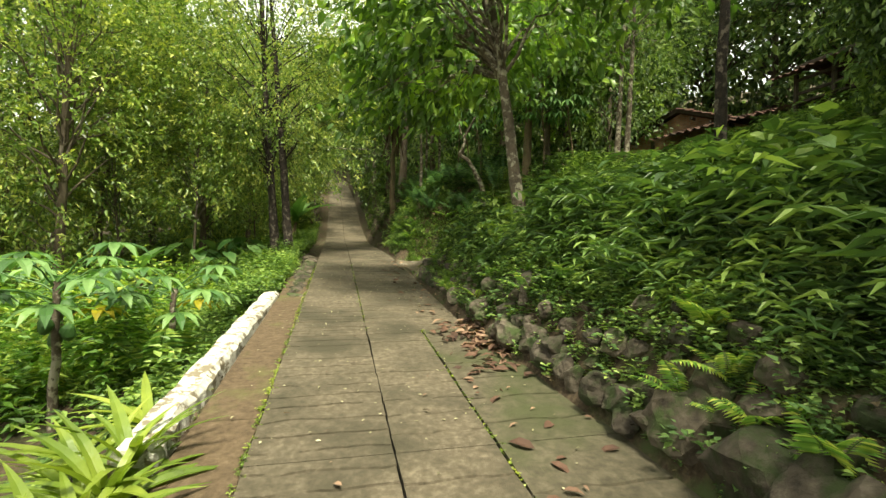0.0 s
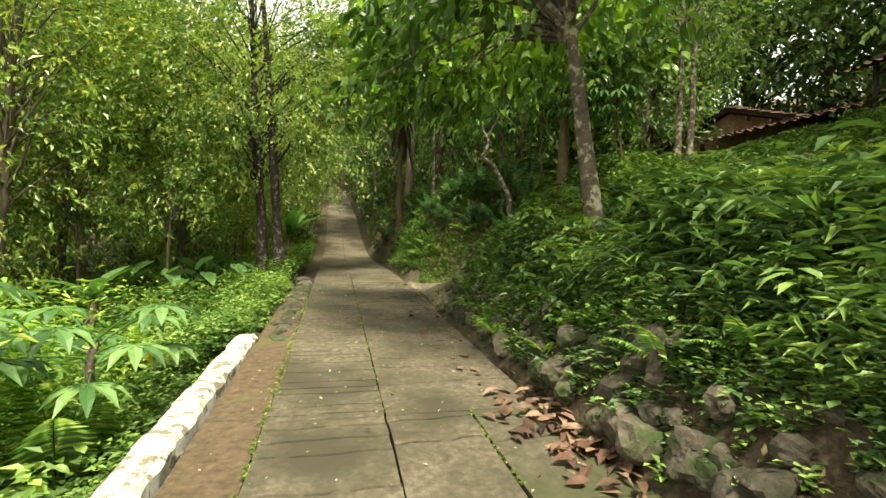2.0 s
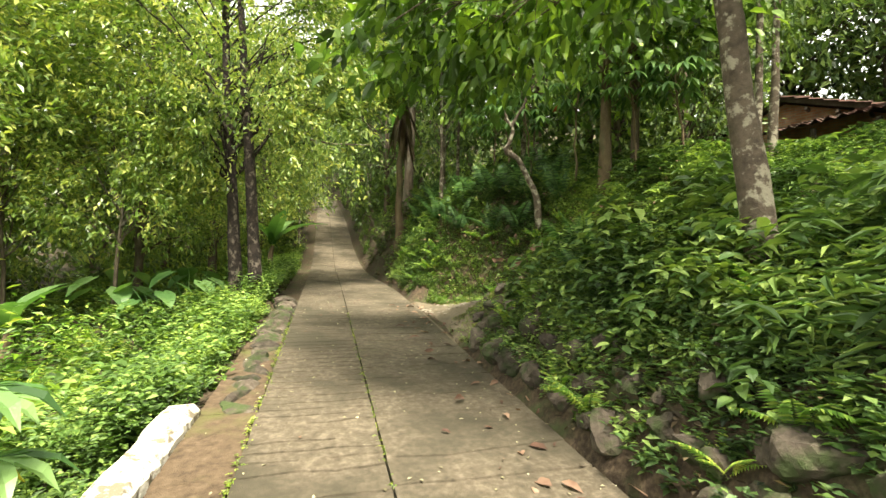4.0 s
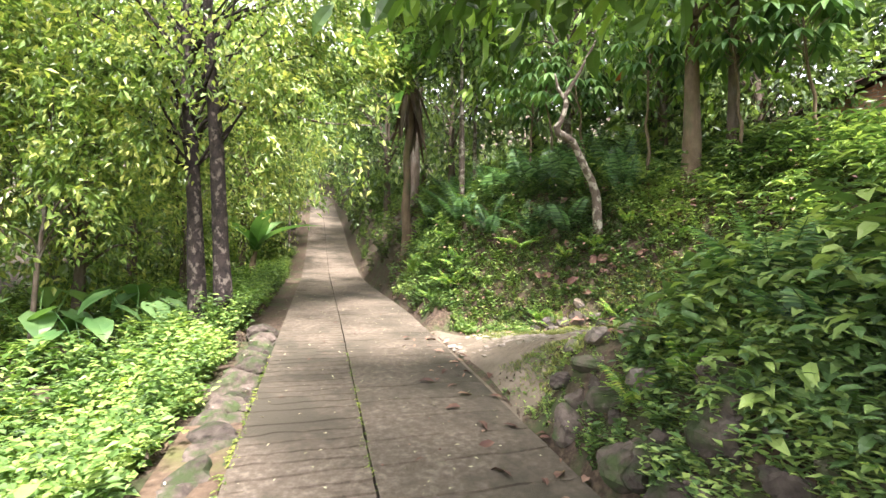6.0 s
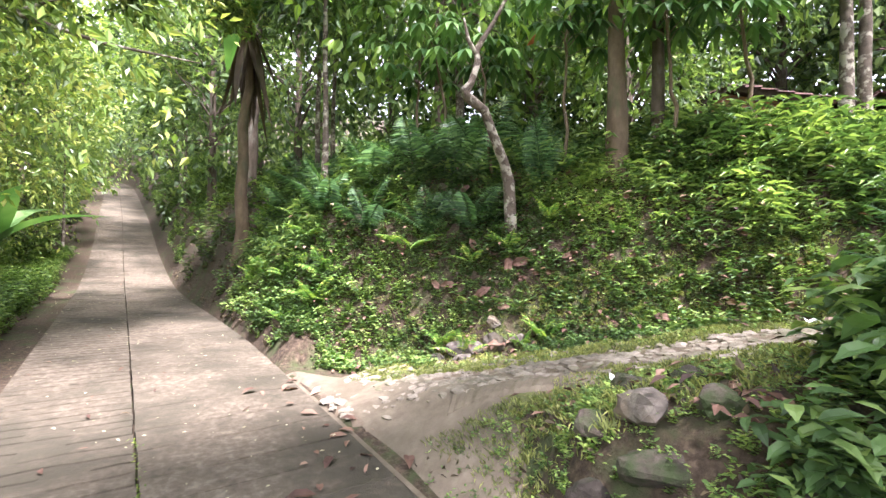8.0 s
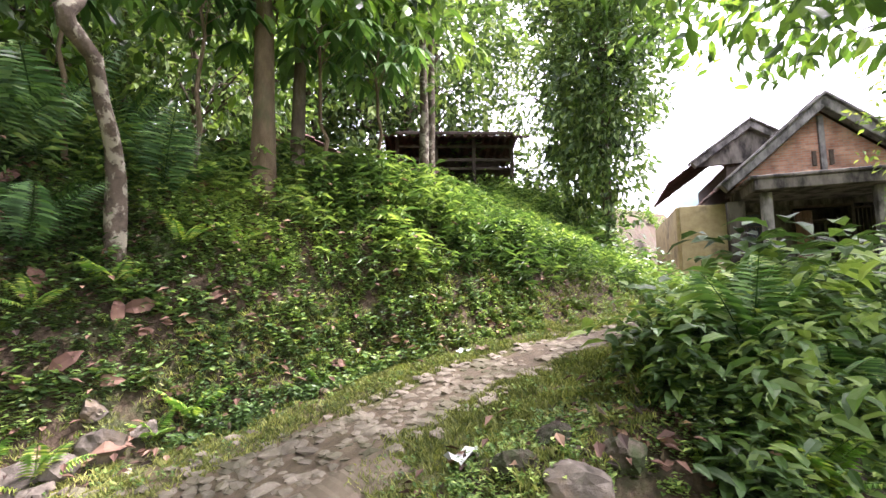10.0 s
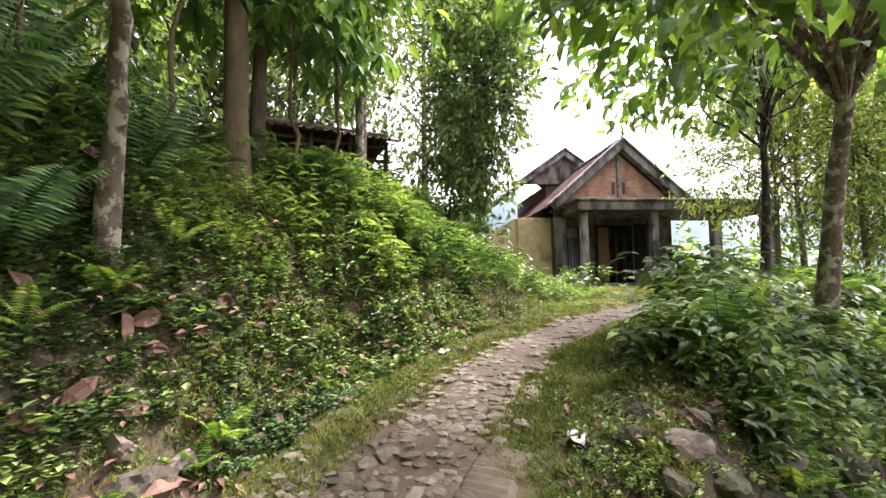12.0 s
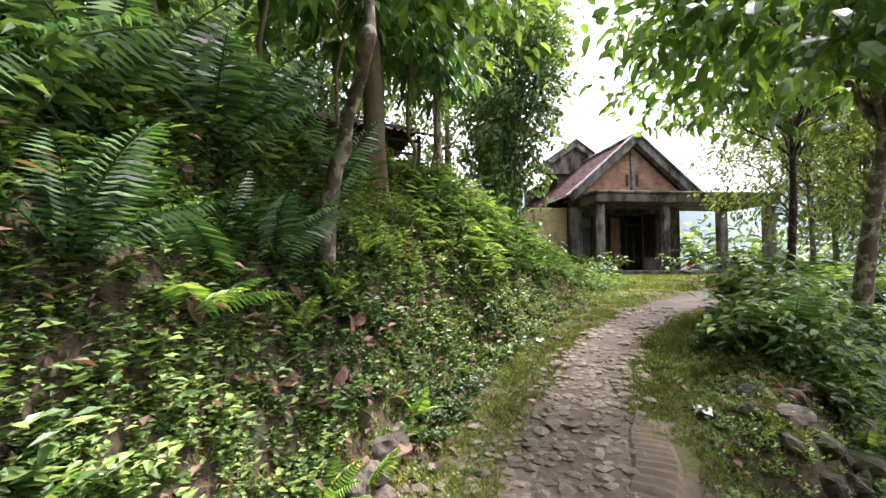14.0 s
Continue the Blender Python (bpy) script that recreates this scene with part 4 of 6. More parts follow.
tagged(part("turf", mesh("turf", np.stack([tx, ty, tz], -1).reshape(-1, 3), np.concatenate([np.stack([ti, ti + 33, ti + 34], -1), np.stack([ti, ti + 34, ti + 1], -1)]), TURF, True)), "short worn turf along both sides of the path", "turf", kind="structure")
GR = lay(KITE, rng.normal(0, 0.03, (8, 3)) * [1, 1, 0], np.array([0, 0, 0.8]) + rng.normal(0, 0.6, (8, 3)) * [1, 1, 0.2], rng.normal(0, 1, (8, 3)), 0.058, 0.008)
gu = rng.uniform(0.4, 9.6, 21000)
gq = rng.choice([-1, 1], len(gu)) * (rng.uniform(0.36, 1.6, len(gu)) + smooth(5.5, 8.5, gu) * rng.uniform(0, 1.4, len(gu)))
gx_, gy_ = path_spot(gu, gq)
worn = wave(gx_, gy_, 2.3, 0.7) + wave(gx_, gy_, 6.1, 2.0)
ok = (worn > rng.uniform(-1.5, 0.6, len(gu))) & (gx_ > road_x(gy_) + road_edge(gy_) + 0.25) & ~((gu < 2.6) & (gq > 0) & (gq < 0.85))
gpos = np.stack([gx_[ok], gy_[ok], ground_z(gx_[ok], gy_[ok]) + 0.005], -1)
mass("path_grass", "short green grass on both sides of the path", "grass", GR, gpos, 0.9, GRASS, 0.2)
wu = rng.uniform(0.8, 9, 2600)
wq = rng.choice([-1, 1], len(wu)) * rng.uniform(0.5, 1.5, len(wu))
wx, wy = path_spot(wu, wq)
ok = (wx > road_x(wy) + road_edge(wy) + 0.3) & ~((wu < 2.6) & (wq > 0) & (wq < 0.9))
mass("path_weeds", "tiny low weeds in the turf beside the path", "weeds", H4, np.stack([wx[ok], wy[ok], ground_z(wx[ok], wy[ok]) - 0.02], -1), 0.45, HERB)
yx, yy = rng.uniform(5, 13, 5000), rng.uniform(-4, 5, 5000)
mass("yard_grass", "short grass of the yard before the house", "grass", GR, np.stack([yx, yy, ground_z(yx, yy)], -1), 1.5, GRASS, 0.2)

# ---- house ----
PLASTER = surface("stained_plaster", [(0.3, (0.09, 0.082, 0.068)), (0.6, (0.17, 0.155, 0.13)), (0.85, (0.27, 0.25, 0.21))], 3.0, 0.9, 0.4, 20.0, blot=(0.022, 0.02, 0.018), blot_scale=2.4, blot_at=(0.42, 0.6), stretch=(1, 1, 0.4))
GREY = surface("bare_grey_cement", [(0.3, (0.1, 0.097, 0.09)), (0.65, (0.25, 0.24, 0.225))], 5.0, 0.9, 0.5, 25.0, blot=(0.035, 0.034, 0.031), blot_scale=2.6, blot_at=(0.44, 0.62), stretch=(1, 1, 0.5))
YELLOW = surface("faded_yellow_plaster", [(0.3, (0.3, 0.24, 0.12)), (0.7, (0.47, 0.39, 0.21))], 4.0, 0.9, 0.3, 20.0, blot=(0.13, 0.11, 0.07), blot_scale=1.4, blot_at=(0.52, 0.7))
TILE = surface("weathered_red_roof_tile", [(0.3, (0.035, 0.022, 0.019)), (0.6, (0.1, 0.05, 0.038)), (0.85, (0.19, 0.11, 0.085))], 6.0, 0.9, 0.5, 20.0, blot=(0.045, 0.044, 0.034), blot_scale=1.8, blot_at=(0.5, 0.65))
WOOD = surface("old_brown_wood", [(0.3, (0.075, 0.04, 0.025)), (0.7, (0.19, 0.11, 0.07))], 8.0, 0.75, 0.5, 25.0, stretch=(1, 1, 0.15))
DARKWOOD = surface("dark_weathered_timber", [(0.3, (0.03, 0.024, 0.018)), (0.7, (0.09, 0.07, 0.055))], 8.0, 0.9, 0.5, 25.0)
BRICK, bn, bl, bb = shader("orange_brick")
geo = bn.new("ShaderNodeTexCoord")
mp = bn.new("ShaderNodeMapping")
mp.inputs["Rotation"].default_value = (radians(90), 0, 0)
bl.new(geo.outputs["Object"], mp.inputs["Vector"])
bt = bn.new("ShaderNodeTexBrick")
for key, value in (("Scale", 1.0), ("Brick Width", 0.22), ("Row Height", 0.068), ("Mortar Size", 0.009), ("Bias", -0.2)):
    bt.inputs[key].default_value = value
bt.inputs["Color1"].default_value, bt.inputs["Color2"].default_value, bt.inputs["Mortar"].default_value = (0.36, 0.17, 0.1, 1), (0.5, 0.29, 0.19, 1), (0.3, 0.26, 0.21, 1)
bl.new(mp.outputs["Vector"], bt.inputs["Vector"])
dirt = noise_node(bn, bl, 2.5, 6, 0.6, geo.outputs["Object"])
dm = bn.new("ShaderNodeMix")
dm.data_type, dm.blend_type = "RGBA", "MULTIPLY"
dr = ramp_node(bn, [(0.35, (0.55, 0.52, 0.5)), (0.6, (1, 1, 1))])
bl.new(dirt.outputs["Fac"], dr.inputs["Fac"])
dm.inputs["Factor"].default_value = 1.0
bl.new(bt.outputs["Color"], dm.inputs["A"])
bl.new(dr.outputs["Color"], dm.inputs["B"])
bl.new(dm.outputs["Result"], bb.inputs["Base Color"])
bbm = bn.new("ShaderNodeBump")
bbm.inputs["Strength"].default_value, bbm.inputs["Distance"].default_value, bbm.invert = 0.7, 0.01, True
bl.new(bt.outputs["Fac"], bbm.inputs["Height"])
bl.new(bbm.outputs["Normal"], bb.inputs["Normal"])
bb.inputs["Roughness"].default_value = 0.9
GLASS, _, _, gb = shader("dusty_window_glass")
gb.inputs["Base Color"].default_value, gb.inputs["Roughness"].default_value = (0.03, 0.035, 0.035, 1), 0.12


def boxes(name, parent, mat, items, bevel=0.012, label="", loc=None):
    bm = bmesh.new()
    for it in items:
        box(bm, *it, bevel=bevel)
    return part(name, bm, mat, parent, label)


def tile_slope(name, a, b, c, mat, parent, pitch=0.24):
    """A slope of pan tiles from the ridge a-b down to the eave at c (below a): waves across, steps down."""
    a, b, c = map(np.array, (a, b, c))
    along, down = b - a, c - a
    n = np.cross(along, down)
    n = n / np.linalg.norm(n)
    n = n if n[2] > 0 else -n
    nu, nv = int(np.linalg.norm(along) / pitch * 4), int(np.linalg.norm(down) / 0.3)
    V, F = [], []
    for j in range(nv):
        for e in (0, 1):
            s = (j + e) / nv
            for i in range(nu + 1):
                p = a + along * i / nu + down * s + n * (0.035 * math.sin(i * math.pi / 2) + 0.035 * e + 0.01 * rng.normal())
                V.append(p)
    w = nu + 1
    for r in range(2 * nv - 1):
        for i in range(nu):
            k = r * w + i
            F += [(k, k + 1, k + w + 1), (k, k + w + 1, k + w)]
    return part(name, mesh(name, np.array(V), np.array(F), mat), None, parent)


house = thing("house", (11.66, 0.48, 2.26), "small old house with brick gable and bare cement porch", "house", turn=-114.5)
boxes("porch_floor", house, GREY, [(2.7, 1.0, 0.02, 7.4, 2.8, 0.3)], 0.02)
for cx, cy, w in [(-0.5, 0, 0.24), (2.0, 0, 0.24), (4.35, 0.15, 0.3), (6.3, 0.15, 0.34)]:
    boxes("porch_column", house, GREY, [(cx, cy, 1.36, w, w, 2.5), (cx, cy, 0.22, w + 0.06, w + 0.06, 0.12)], 0.015)
for it in [(3.0, 1.2, 1.36, 0.5, 0.4, 2.5), (-0.95, 1.2, 1.36, 0.45, 0.3, 2.5)]:
    boxes("corner_pillar", house, PLASTER, [it], 0.02)
boxes("porch_slab", house, PLASTER, [(2.75, 0.9, 2.78, 7.2, 2.6, 0.3), (2.75, 0.95, 2.98, 7.4, 2.8, 0.1)], 0.02, "black-stained flat cement canopy")
# wall behind the porch with openings for the window, the door and the second window
Y = 1.9
boxes("front_wall", house, PLASTER, [(-0.92, Y, 1.4, 0.5, 0.18, 2.5), (0.37, Y, 1.4, 0.55, 0.18, 2.5), (2.9, Y, 1.4, 0.35, 0.18, 2.5), (-0.28, Y, 0.42, 0.78, 0.18, 0.5), (-0.28, Y, 2.5, 0.78, 0.18, 0.3), (1.68, Y, 2.55, 2.1, 0.18, 0.2), (2.45, Y, 0.42, 0.55, 0.18, 0.5)], 0.006)
boxes("side_wall", house, PLASTER, [(-1.1, 5.0, 1.4, 0.18, 6.1, 2.6), (3.15, 5.0, 1.4, 0.18, 6.1, 2.6), (1.0, 8.0, 1.4, 4.2, 0.18, 2.6)], 0.006)
win = boxes("window", house, DARKWOOD, [(-0.28, Y - 0.02, 2.33, 0.72, 0.1, 0.07)], 0.004)
for it in [(-0.62, Y - 0.02, 1.5, 0.07, 0.1, 1.72), (0.06, Y - 0.02, 1.5, 0.07, 0.1, 1.72), (-0.28, Y - 0.02, 0.66, 0.6, 0.1, 0.07), (-0.28, Y - 0.02, 1.9, 0.6, 0.06, 0.05)]:
    boxes("window_frame", win, DARKWOOD, [it], 0.004)
for k in range(5):
    boxes("bar", win, DARKWOOD, [(-0.5 + 0.11 * k, Y - 0.03, 1.3, 0.025, 0.03, 1.2)], 0.004)
boxes("pane", win, GLASS, [(-0.28, Y + 0.02, 1.5, 0.62, 0.01, 1.6)], 0)
door = boxes("door", house, WOOD, [(0.88, Y - 0.28, 1.25, 0.42, 0.05, 2.05), (0.88, Y - 0.32, 1.7, 0.3, 0.03, 0.7), (0.88, Y - 0.32, 0.75, 0.3, 0.03, 0.7)], 0.01, "brown panelled door leaf standing open")
boxes("door_frame", house, DARKWOOD, [(0.66, Y, 1.35, 0.07, 0.22, 2.3), (2.15, Y, 1.35, 0.07, 0.22, 2.3), (1.4, Y, 2.42, 1.5, 0.22, 0.07), (1.4, Y, 2.0, 1.45, 0.1, 0.05)], 0.005)
for k in range(3):
    boxes("window_leaf", house, DARKWOOD, [(1.25 + 0.32 * k, Y + 0.1, 1.15, 0.03, 0.05, 1.9), (1.53 + 0.32 * k, Y + 0.1, 1.15, 0.03, 0.05, 1.9)] + [(1.39 + 0.32 * k, Y + 0.1, 0.9 + 0.34 * j, 0.26, 0.04, 0.03) for j in range(4)], 0.003)
win2 = boxes("window", house, DARKWOOD, [(2.44, Y - 0.02, 2.33, 0.53, 0.08, 0.05)], 0.003)
for it in [(2.2, Y - 0.02, 1.5, 0.05, 0.08, 1.6), (2.68, Y - 0.02, 1.5, 0.05, 0.08, 1.6), (2.44, Y - 0.02, 0.68, 0.43, 0.08, 0.05)]:
    boxes("window_frame", win2, DARKWOOD, [it], 0.003)
for k in range(4):
    boxes("bar", win2, DARKWOOD, [(2.3 + 0.1 * k, Y - 0.02, 1.5, 0.025, 0.04, 1.7)], 0.003)
boxes("interior_floor", house, GREY, [(1.0, 5.0, 0.06, 4.1, 6.0, 0.2)], 0)
boxes("inner_wall", house, PLASTER, [(1.9, 4.2, 1.4, 2.4, 0.1, 2.5)], 0)
boxes("inner_ceiling", house, PLASTER, [(1.0, 5.0, 2.72, 4.3, 6.1, 0.06)], 0)
for it in [(-0.92, Y - 0.11, 0.95, 0.52, 0.05, 0.08), (0.37, Y - 0.11, 0.95, 0.57, 0.05, 0.08), (2.98, 0.98, 0.95, 0.54, 0.05, 0.08)]:
    boxes("wainscot", house, GREY, [it], 0.006)
# brick gable with two vents, verge beams and tiled roof
gx0, half, apex, eave = 1.15, 2.5, 5.15, 2.95
bm = bmesh.new()
pts = [(gx0 - half + 0.35, 0.75, 3.02), (gx0 + half - 0.35, 0.75, 3.02), (gx0, 0.75, apex - 0.22)]
vf = [bm.verts.new(p) for p in pts]
vb = [bm.verts.new((p[0], p[1] + 0.16, p[2])) for p in pts]
bm.faces.new(vf)
bm.faces.new(vb[::-1])
for k in range(3):
    bm.faces.new((vf[k], vb[k], vb[(k + 1) % 3], vf[(k + 1) % 3]))
bmesh.ops.recalc_face_normals(bm, faces=bm.faces)
part("gable_wall", bm, BRICK, house, "orange brick gable")
boxes("gable_post", house, GREY, [(gx0, 0.72, 3.95, 0.14, 0.1, 1.75)], 0.01)
for dx in (-0.2, 0.2):
    boxes("gable_vent", house, DARKWOOD, [(gx0 + dx, 0.735, 3.62, 0.1, 0.05, 0.42)], 0.005)
for sgn in (-1, 1):
    ln = math.hypot(half, apex - eave)
    ang = math.atan2(apex - eave, half)
    m4 = Matrix.Translation((gx0 + sgn * half / 2, 0.5, (apex + eave) / 2)) @ Matrix.Rotation(sgn * ang, 4, "Y")
    bm = bmesh.new()
    box(bm, 0, 0, -0.02, ln + 0.12, 0.34, 0.26, 0.02, m4)
    box(bm, 0, -0.05, 0.14, ln + 0.3, 0.46, 0.07, 0.015, m4)
    part("verge_beam", bm, GREY, house, "grey moulded cement verge")
    tile_slope("roof_slope", (gx0, 0.6, apex + 0.08), (gx0, 8.3, apex + 0.08), (gx0 + sgn * (half + 0.15), 0.6, eave - 0.02), TILE, house)
boxes("ridge_cap", house, GREY, [(gx0, 4.4, apex + 0.16, 0.22, 7.8, 0.12)], 0.03)
# wing behind, to the yard's inner side
boxes("wing_wall", house, YELLOW, [(-1.75, 1.75, 1.35, 1.3, 0.18, 2.6), (-2.4, 4.8, 1.35, 0.18, 6, 2.6)], 0.01, "faded yellow plaster wall")
boxes("wing_base", house, DARKWOOD, [(-1.75, 1.64, 0.15, 1.3, 0.1, 0.5)], 0.01)
wx0, wing_half, wing_top, wing_foot = 0.6, 1.9, 6.1, 4.75
for sgn in (-1, 1):
    ang = math.atan2(wing_top - wing_foot, wing_half)
    m4 = Matrix.Translation((wx0 + sgn * wing_half / 2, 4.85, (wing_top + wing_foot) / 2)) @ Matrix.Rotation(sgn * ang, 4, "Y")
    bm = bmesh.new()
    box(bm, 0, 0, 0.0, math.hypot(wing_half, wing_top - wing_foot) + 0.1, 0.3, 0.24, 0.02, m4)
    box(bm, 0, -0.04, 0.15, math.hypot(wing_half, wing_top - wing_foot) + 0.3, 0.4, 0.07, 0.015, m4)
    part("verge_beam", bm, GREY, house)
    tile_slope("roof_slope", (wx0, 5.0, wing_top + 0.08), (wx0, 10.5, wing_top + 0.08), (wx0 + sgn * (wing_half + 0.9), 5.0, wing_foot - 0.6), TILE, house)
bm = bmesh.new()
vv = [bm.verts.new(p) for p in ((wx0 - wing_half, 4.95, wing_foot - 0.05), (wx0 + wing_half, 4.95, wing_foot - 0.05), (wx0, 4.95, wing_top - 0.08))]
bm.faces.new(vv)
g = bmesh.ops.extrude_face_region(bm, geom=bm.faces[:])
bmesh.ops.translate(bm, vec=(0, 0.15, 0), verts=[e for e in g["geom"] if isinstance(e, bmesh.types.BMVert)])
part("wing_gable", bm, PLASTER, house)
# dark block filling the gap under the wing roof; its colour stands for shade
boxes("wing_shade_fill", house, DARKWOOD, [(wx0 + 0.3, 7.8, 3.7, 2.2, 5.4, 2.0)], 0.01)


def hut(name, place, label, turn, w=4.2, d=3.0, h=1.6, rise=0.9, mat=DARKWOOD, wall_mat=DARKWOOD):
    """An open timber shed: posts, rails, stacked boards and a low tiled roof."""
    e = thing(name, place, label, "hut", turn=turn)
    for sx in (-1, -0.33, 0.33, 1):
        for sy in (-1, 1):
            boxes("post", e, mat, [(sx * w / 2 * 0.92, sy * d / 2 * 0.9, h / 2 - 0.2, 0.1, 0.1, h + 0.4)], 0.01)
    for k in range(3):
        boxes("rail", e, mat, [(0, -d / 2 * 0.9, 0.35 + 0.4 * k, w * 0.95, 0.05, 0.09)], 0.01)
    boxes("back_wall", e, wall_mat, [(0, d / 2 * 0.9, h / 2, w * 0.95, 0.08, h)], 0.01)
    boxes("floor_deck", e, mat, [(0, 0, 0.1, w * 0.95, d * 0.9, 0.08)], 0.01)
    for sgn in (-1, 1):
        tile_slope("roof_slope", (-w / 2 - 0.3, 0, h + rise), (w / 2 + 0.3, 0, h + rise), (-w / 2 - 0.3, sgn * (d / 2 + 0.4), h - 0.1), TILE, e)
    return e


hut("timber_shed", (14.3, 9.3, 5.75), "dark open timber shed with a low tiled roof on the rise", -92, 3.6, 2.4, 0.95, 0.45)


def brick_hut(place, turn):
    """A brick hut seen gable first: wall with a sloped top, rafters under the verge, tiled slopes and a tiled lean-to before it."""
    e = thing("brick_hut", place, "brick hut with low red tiled roofs among the trees", "hut", turn=turn)
    half, eave, top = 2.5, 1.45, 2.4
    bm = bmesh.new()
    pts = [(-half, 0, -0.3), (half, 0, -0.3), (half, 0, eave), (0, 0, top), (-half, 0, eave)]
    vf, vb = [bm.verts.new(p) for p in pts], [bm.verts.new((p[0], 0.14, p[2])) for p in pts]
    bm.faces.new(vf)
    bm.faces.new(vb[::-1])
    for k in range(5):
        bm.faces.new((vf[k], vb[k], vb[(k + 1) % 5], vf[(k + 1) % 5]))
    bmesh.ops.recalc_face_normals(bm, faces=bm.faces)
    part("gable_wall", bm, BRICK, e, "bare orange-brown brick gable")
    boxes("side_wall", e, BRICK, [(-half + 0.07, 2.2, 0.55, 0.14, 4.1, 1.7), (half - 0.07, 2.2, 0.55, 0.14, 4.1, 1.7)], 0.005)
    for sgn in (-1, 1):
        m4 = Matrix.Translation((sgn * half * 0.52, -0.2, (eave + top) / 2 + 0.03)) @ Matrix.Rotation(sgn * math.atan2(top - eave, half), 4, "Y")
        part("verge_board", box(bmesh.new(), 0, 0, 0.05, half * 1.16, 0.04, 0.16, 0.008, m4), DARKWOOD, e)
        tile_slope("roof_slope", (0, -0.3, top + 0.14), (0, 4.4, top + 0.14), (sgn * (half + 0.35), -0.3, eave + 0.0), TILE, e)
        for k in range(4):
            boxes("rafter", e, DARKWOOD, [(sgn * (0.5 + 0.6 * k), -0.12, top - 0.1 - (0.5 + 0.6 * k) * (top - eave) / half, 0.06, 0.3, 0.09)], 0.006)
    tile_slope("lean_to_roof", (-0.3, -0.02, 1.75), (3.4, -0.02, 1.95), (-0.3, -1.5, 1.3), TILE, e)
    for k in range(4):
        boxes("post", e, DARKWOOD, [(-0.2 + 1.1 * k, -1.35, 0.45, 0.1, 0.1, 1.7)], 0.01)
    return e


brick_hut((11.5, 13.65, 3.72), -67)

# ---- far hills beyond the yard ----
# distance haze is painted into the base colour as pale blue-grey
HILL = surface("far_hill_painted_haze", [(0.3, (0.1, 0.145, 0.15)), (0.7, (0.15, 0.2, 0.2))], 0.05, 1.0, 0)
for k, (dist, hgt, ang) in enumerate([(240, 50, 150), (420, 90, 132), (330, 66, 168)]):
    V, F = [], []
    cx, cy = dist * math.sin(radians(ang)), dist * math.cos(radians(ang))
    for i in range(25):
        for j in range(9):
            a, b = (i / 24 - 0.5) * 2, (j / 8 - 0.5) * 2
            hh = hgt * max(0, 1 - a * a) * max(0, 1 - b * b) * (1 + 0.25 * math.sin(i * 1.3 + k) + 0.1 * math.sin(i * 3.1))
            V.append((cx + a * dist * 0.7 * math.cos(radians(ang)) + b * 60 * math.sin(radians(ang)), cy - a * dist * 0.7 * math.sin(radians(ang)) + b * 60 * math.cos(radians(ang)), hh - 14))
    for i in range(24):
        for j in range(8):
            q = i * 9 + j
            F += [(q, q + 1, q + 10), (q, q + 10, q + 9)]
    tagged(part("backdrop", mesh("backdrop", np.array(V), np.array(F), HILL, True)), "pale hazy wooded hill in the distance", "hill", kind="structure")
valley = mass("valley_shrubs", "pale green bushes on the slope below the yard", "undergrowth", H3, scatter(400, 4, 40, -40, -7, lambda x, y, s, l, d: d > 2.5), 2.6, HERB)

# ---- single plants ----
def plant(name, template, mat, x, y, size, label, category, group, z=None, turn=None, lean=0):
    if name not in PLANT_MESHES:
        PLANT_MESHES[name] = []
    key = id(template[0])
    me = next((m for k, m in PLANT_MESHES[name] if k == key), None)
    if me is None:
        me = mesh(name, *template, mat)
        PLANT_MESHES[name].append((key, me))
    ob = new(name, me)
    z = float(ground_z(x, y)) - 0.02 if z is None else z
    ob.matrix_world = pose(x, y, z, random.uniform(-lean, lean), random.uniform(-lean, lean), random.uniform(0, 360) if turn is None else turn) @ Matrix.Scale(size, 4)
    return tagged(ob, label, category, group)


PLANT_MESHES = {}


def fronded(name, fr, mat, x, y, size, label, category, group, count, rise, z=None):
    """A plant whose fronds are parts of their own, set round the root."""
    if (name, id(fr[0])) not in PLANT_MESHES:
        PLANT_MESHES[name, id(fr[0])] = mesh("frond", *fr, mat)
    e = thing(name, (x, y, float(ground_z(x, y)) - 0.02 if z is None else z), label, category, group)
    a0 = random.uniform(0, 360)
    for k in range(count):
        ob = new("leaf" if name == "strap_lily" else "frond", PLANT_MESHES[name, id(fr[0])])
        ob.parent = e
        ob.matrix_basis = pose(0, 0, 0, 0, 0, a0 + 360 * k / count + random.uniform(-18, 18)) @ pose(0, 0, 0, random.uniform(-15, 15), -math.degrees(random.uniform(*rise)), 0) @ Matrix.Scale(size * random.uniform(0.7, 1.1), 4)
    return e


FERNS = [frond(16, 0.5, 0.15, 0.75, 0.2), frond(18, 0.6, 0.13, 0.85, 0.2)]
spots = scatter(1700, 1.8, 6.0, 0.6, 19, lambda x, y, s, l, d: (s > 0.12) & (s < 3.2) & (d > 1.2) & ~south_corner(x, y))
for p in spots[:200]:
    fronded("fern", random.choice(FERNS), FERN, p[0], p[1], random.uniform(0.35, 0.8), "bright green fern growing out of the bank", "fern", "ferns on the bank", 7, (0.1, 0.9))
FEATH = [frond(26, 0.95, 0.24, 0.6, 0.09), frond(24, 0.85, 0.22, 0.7, 0.09)]
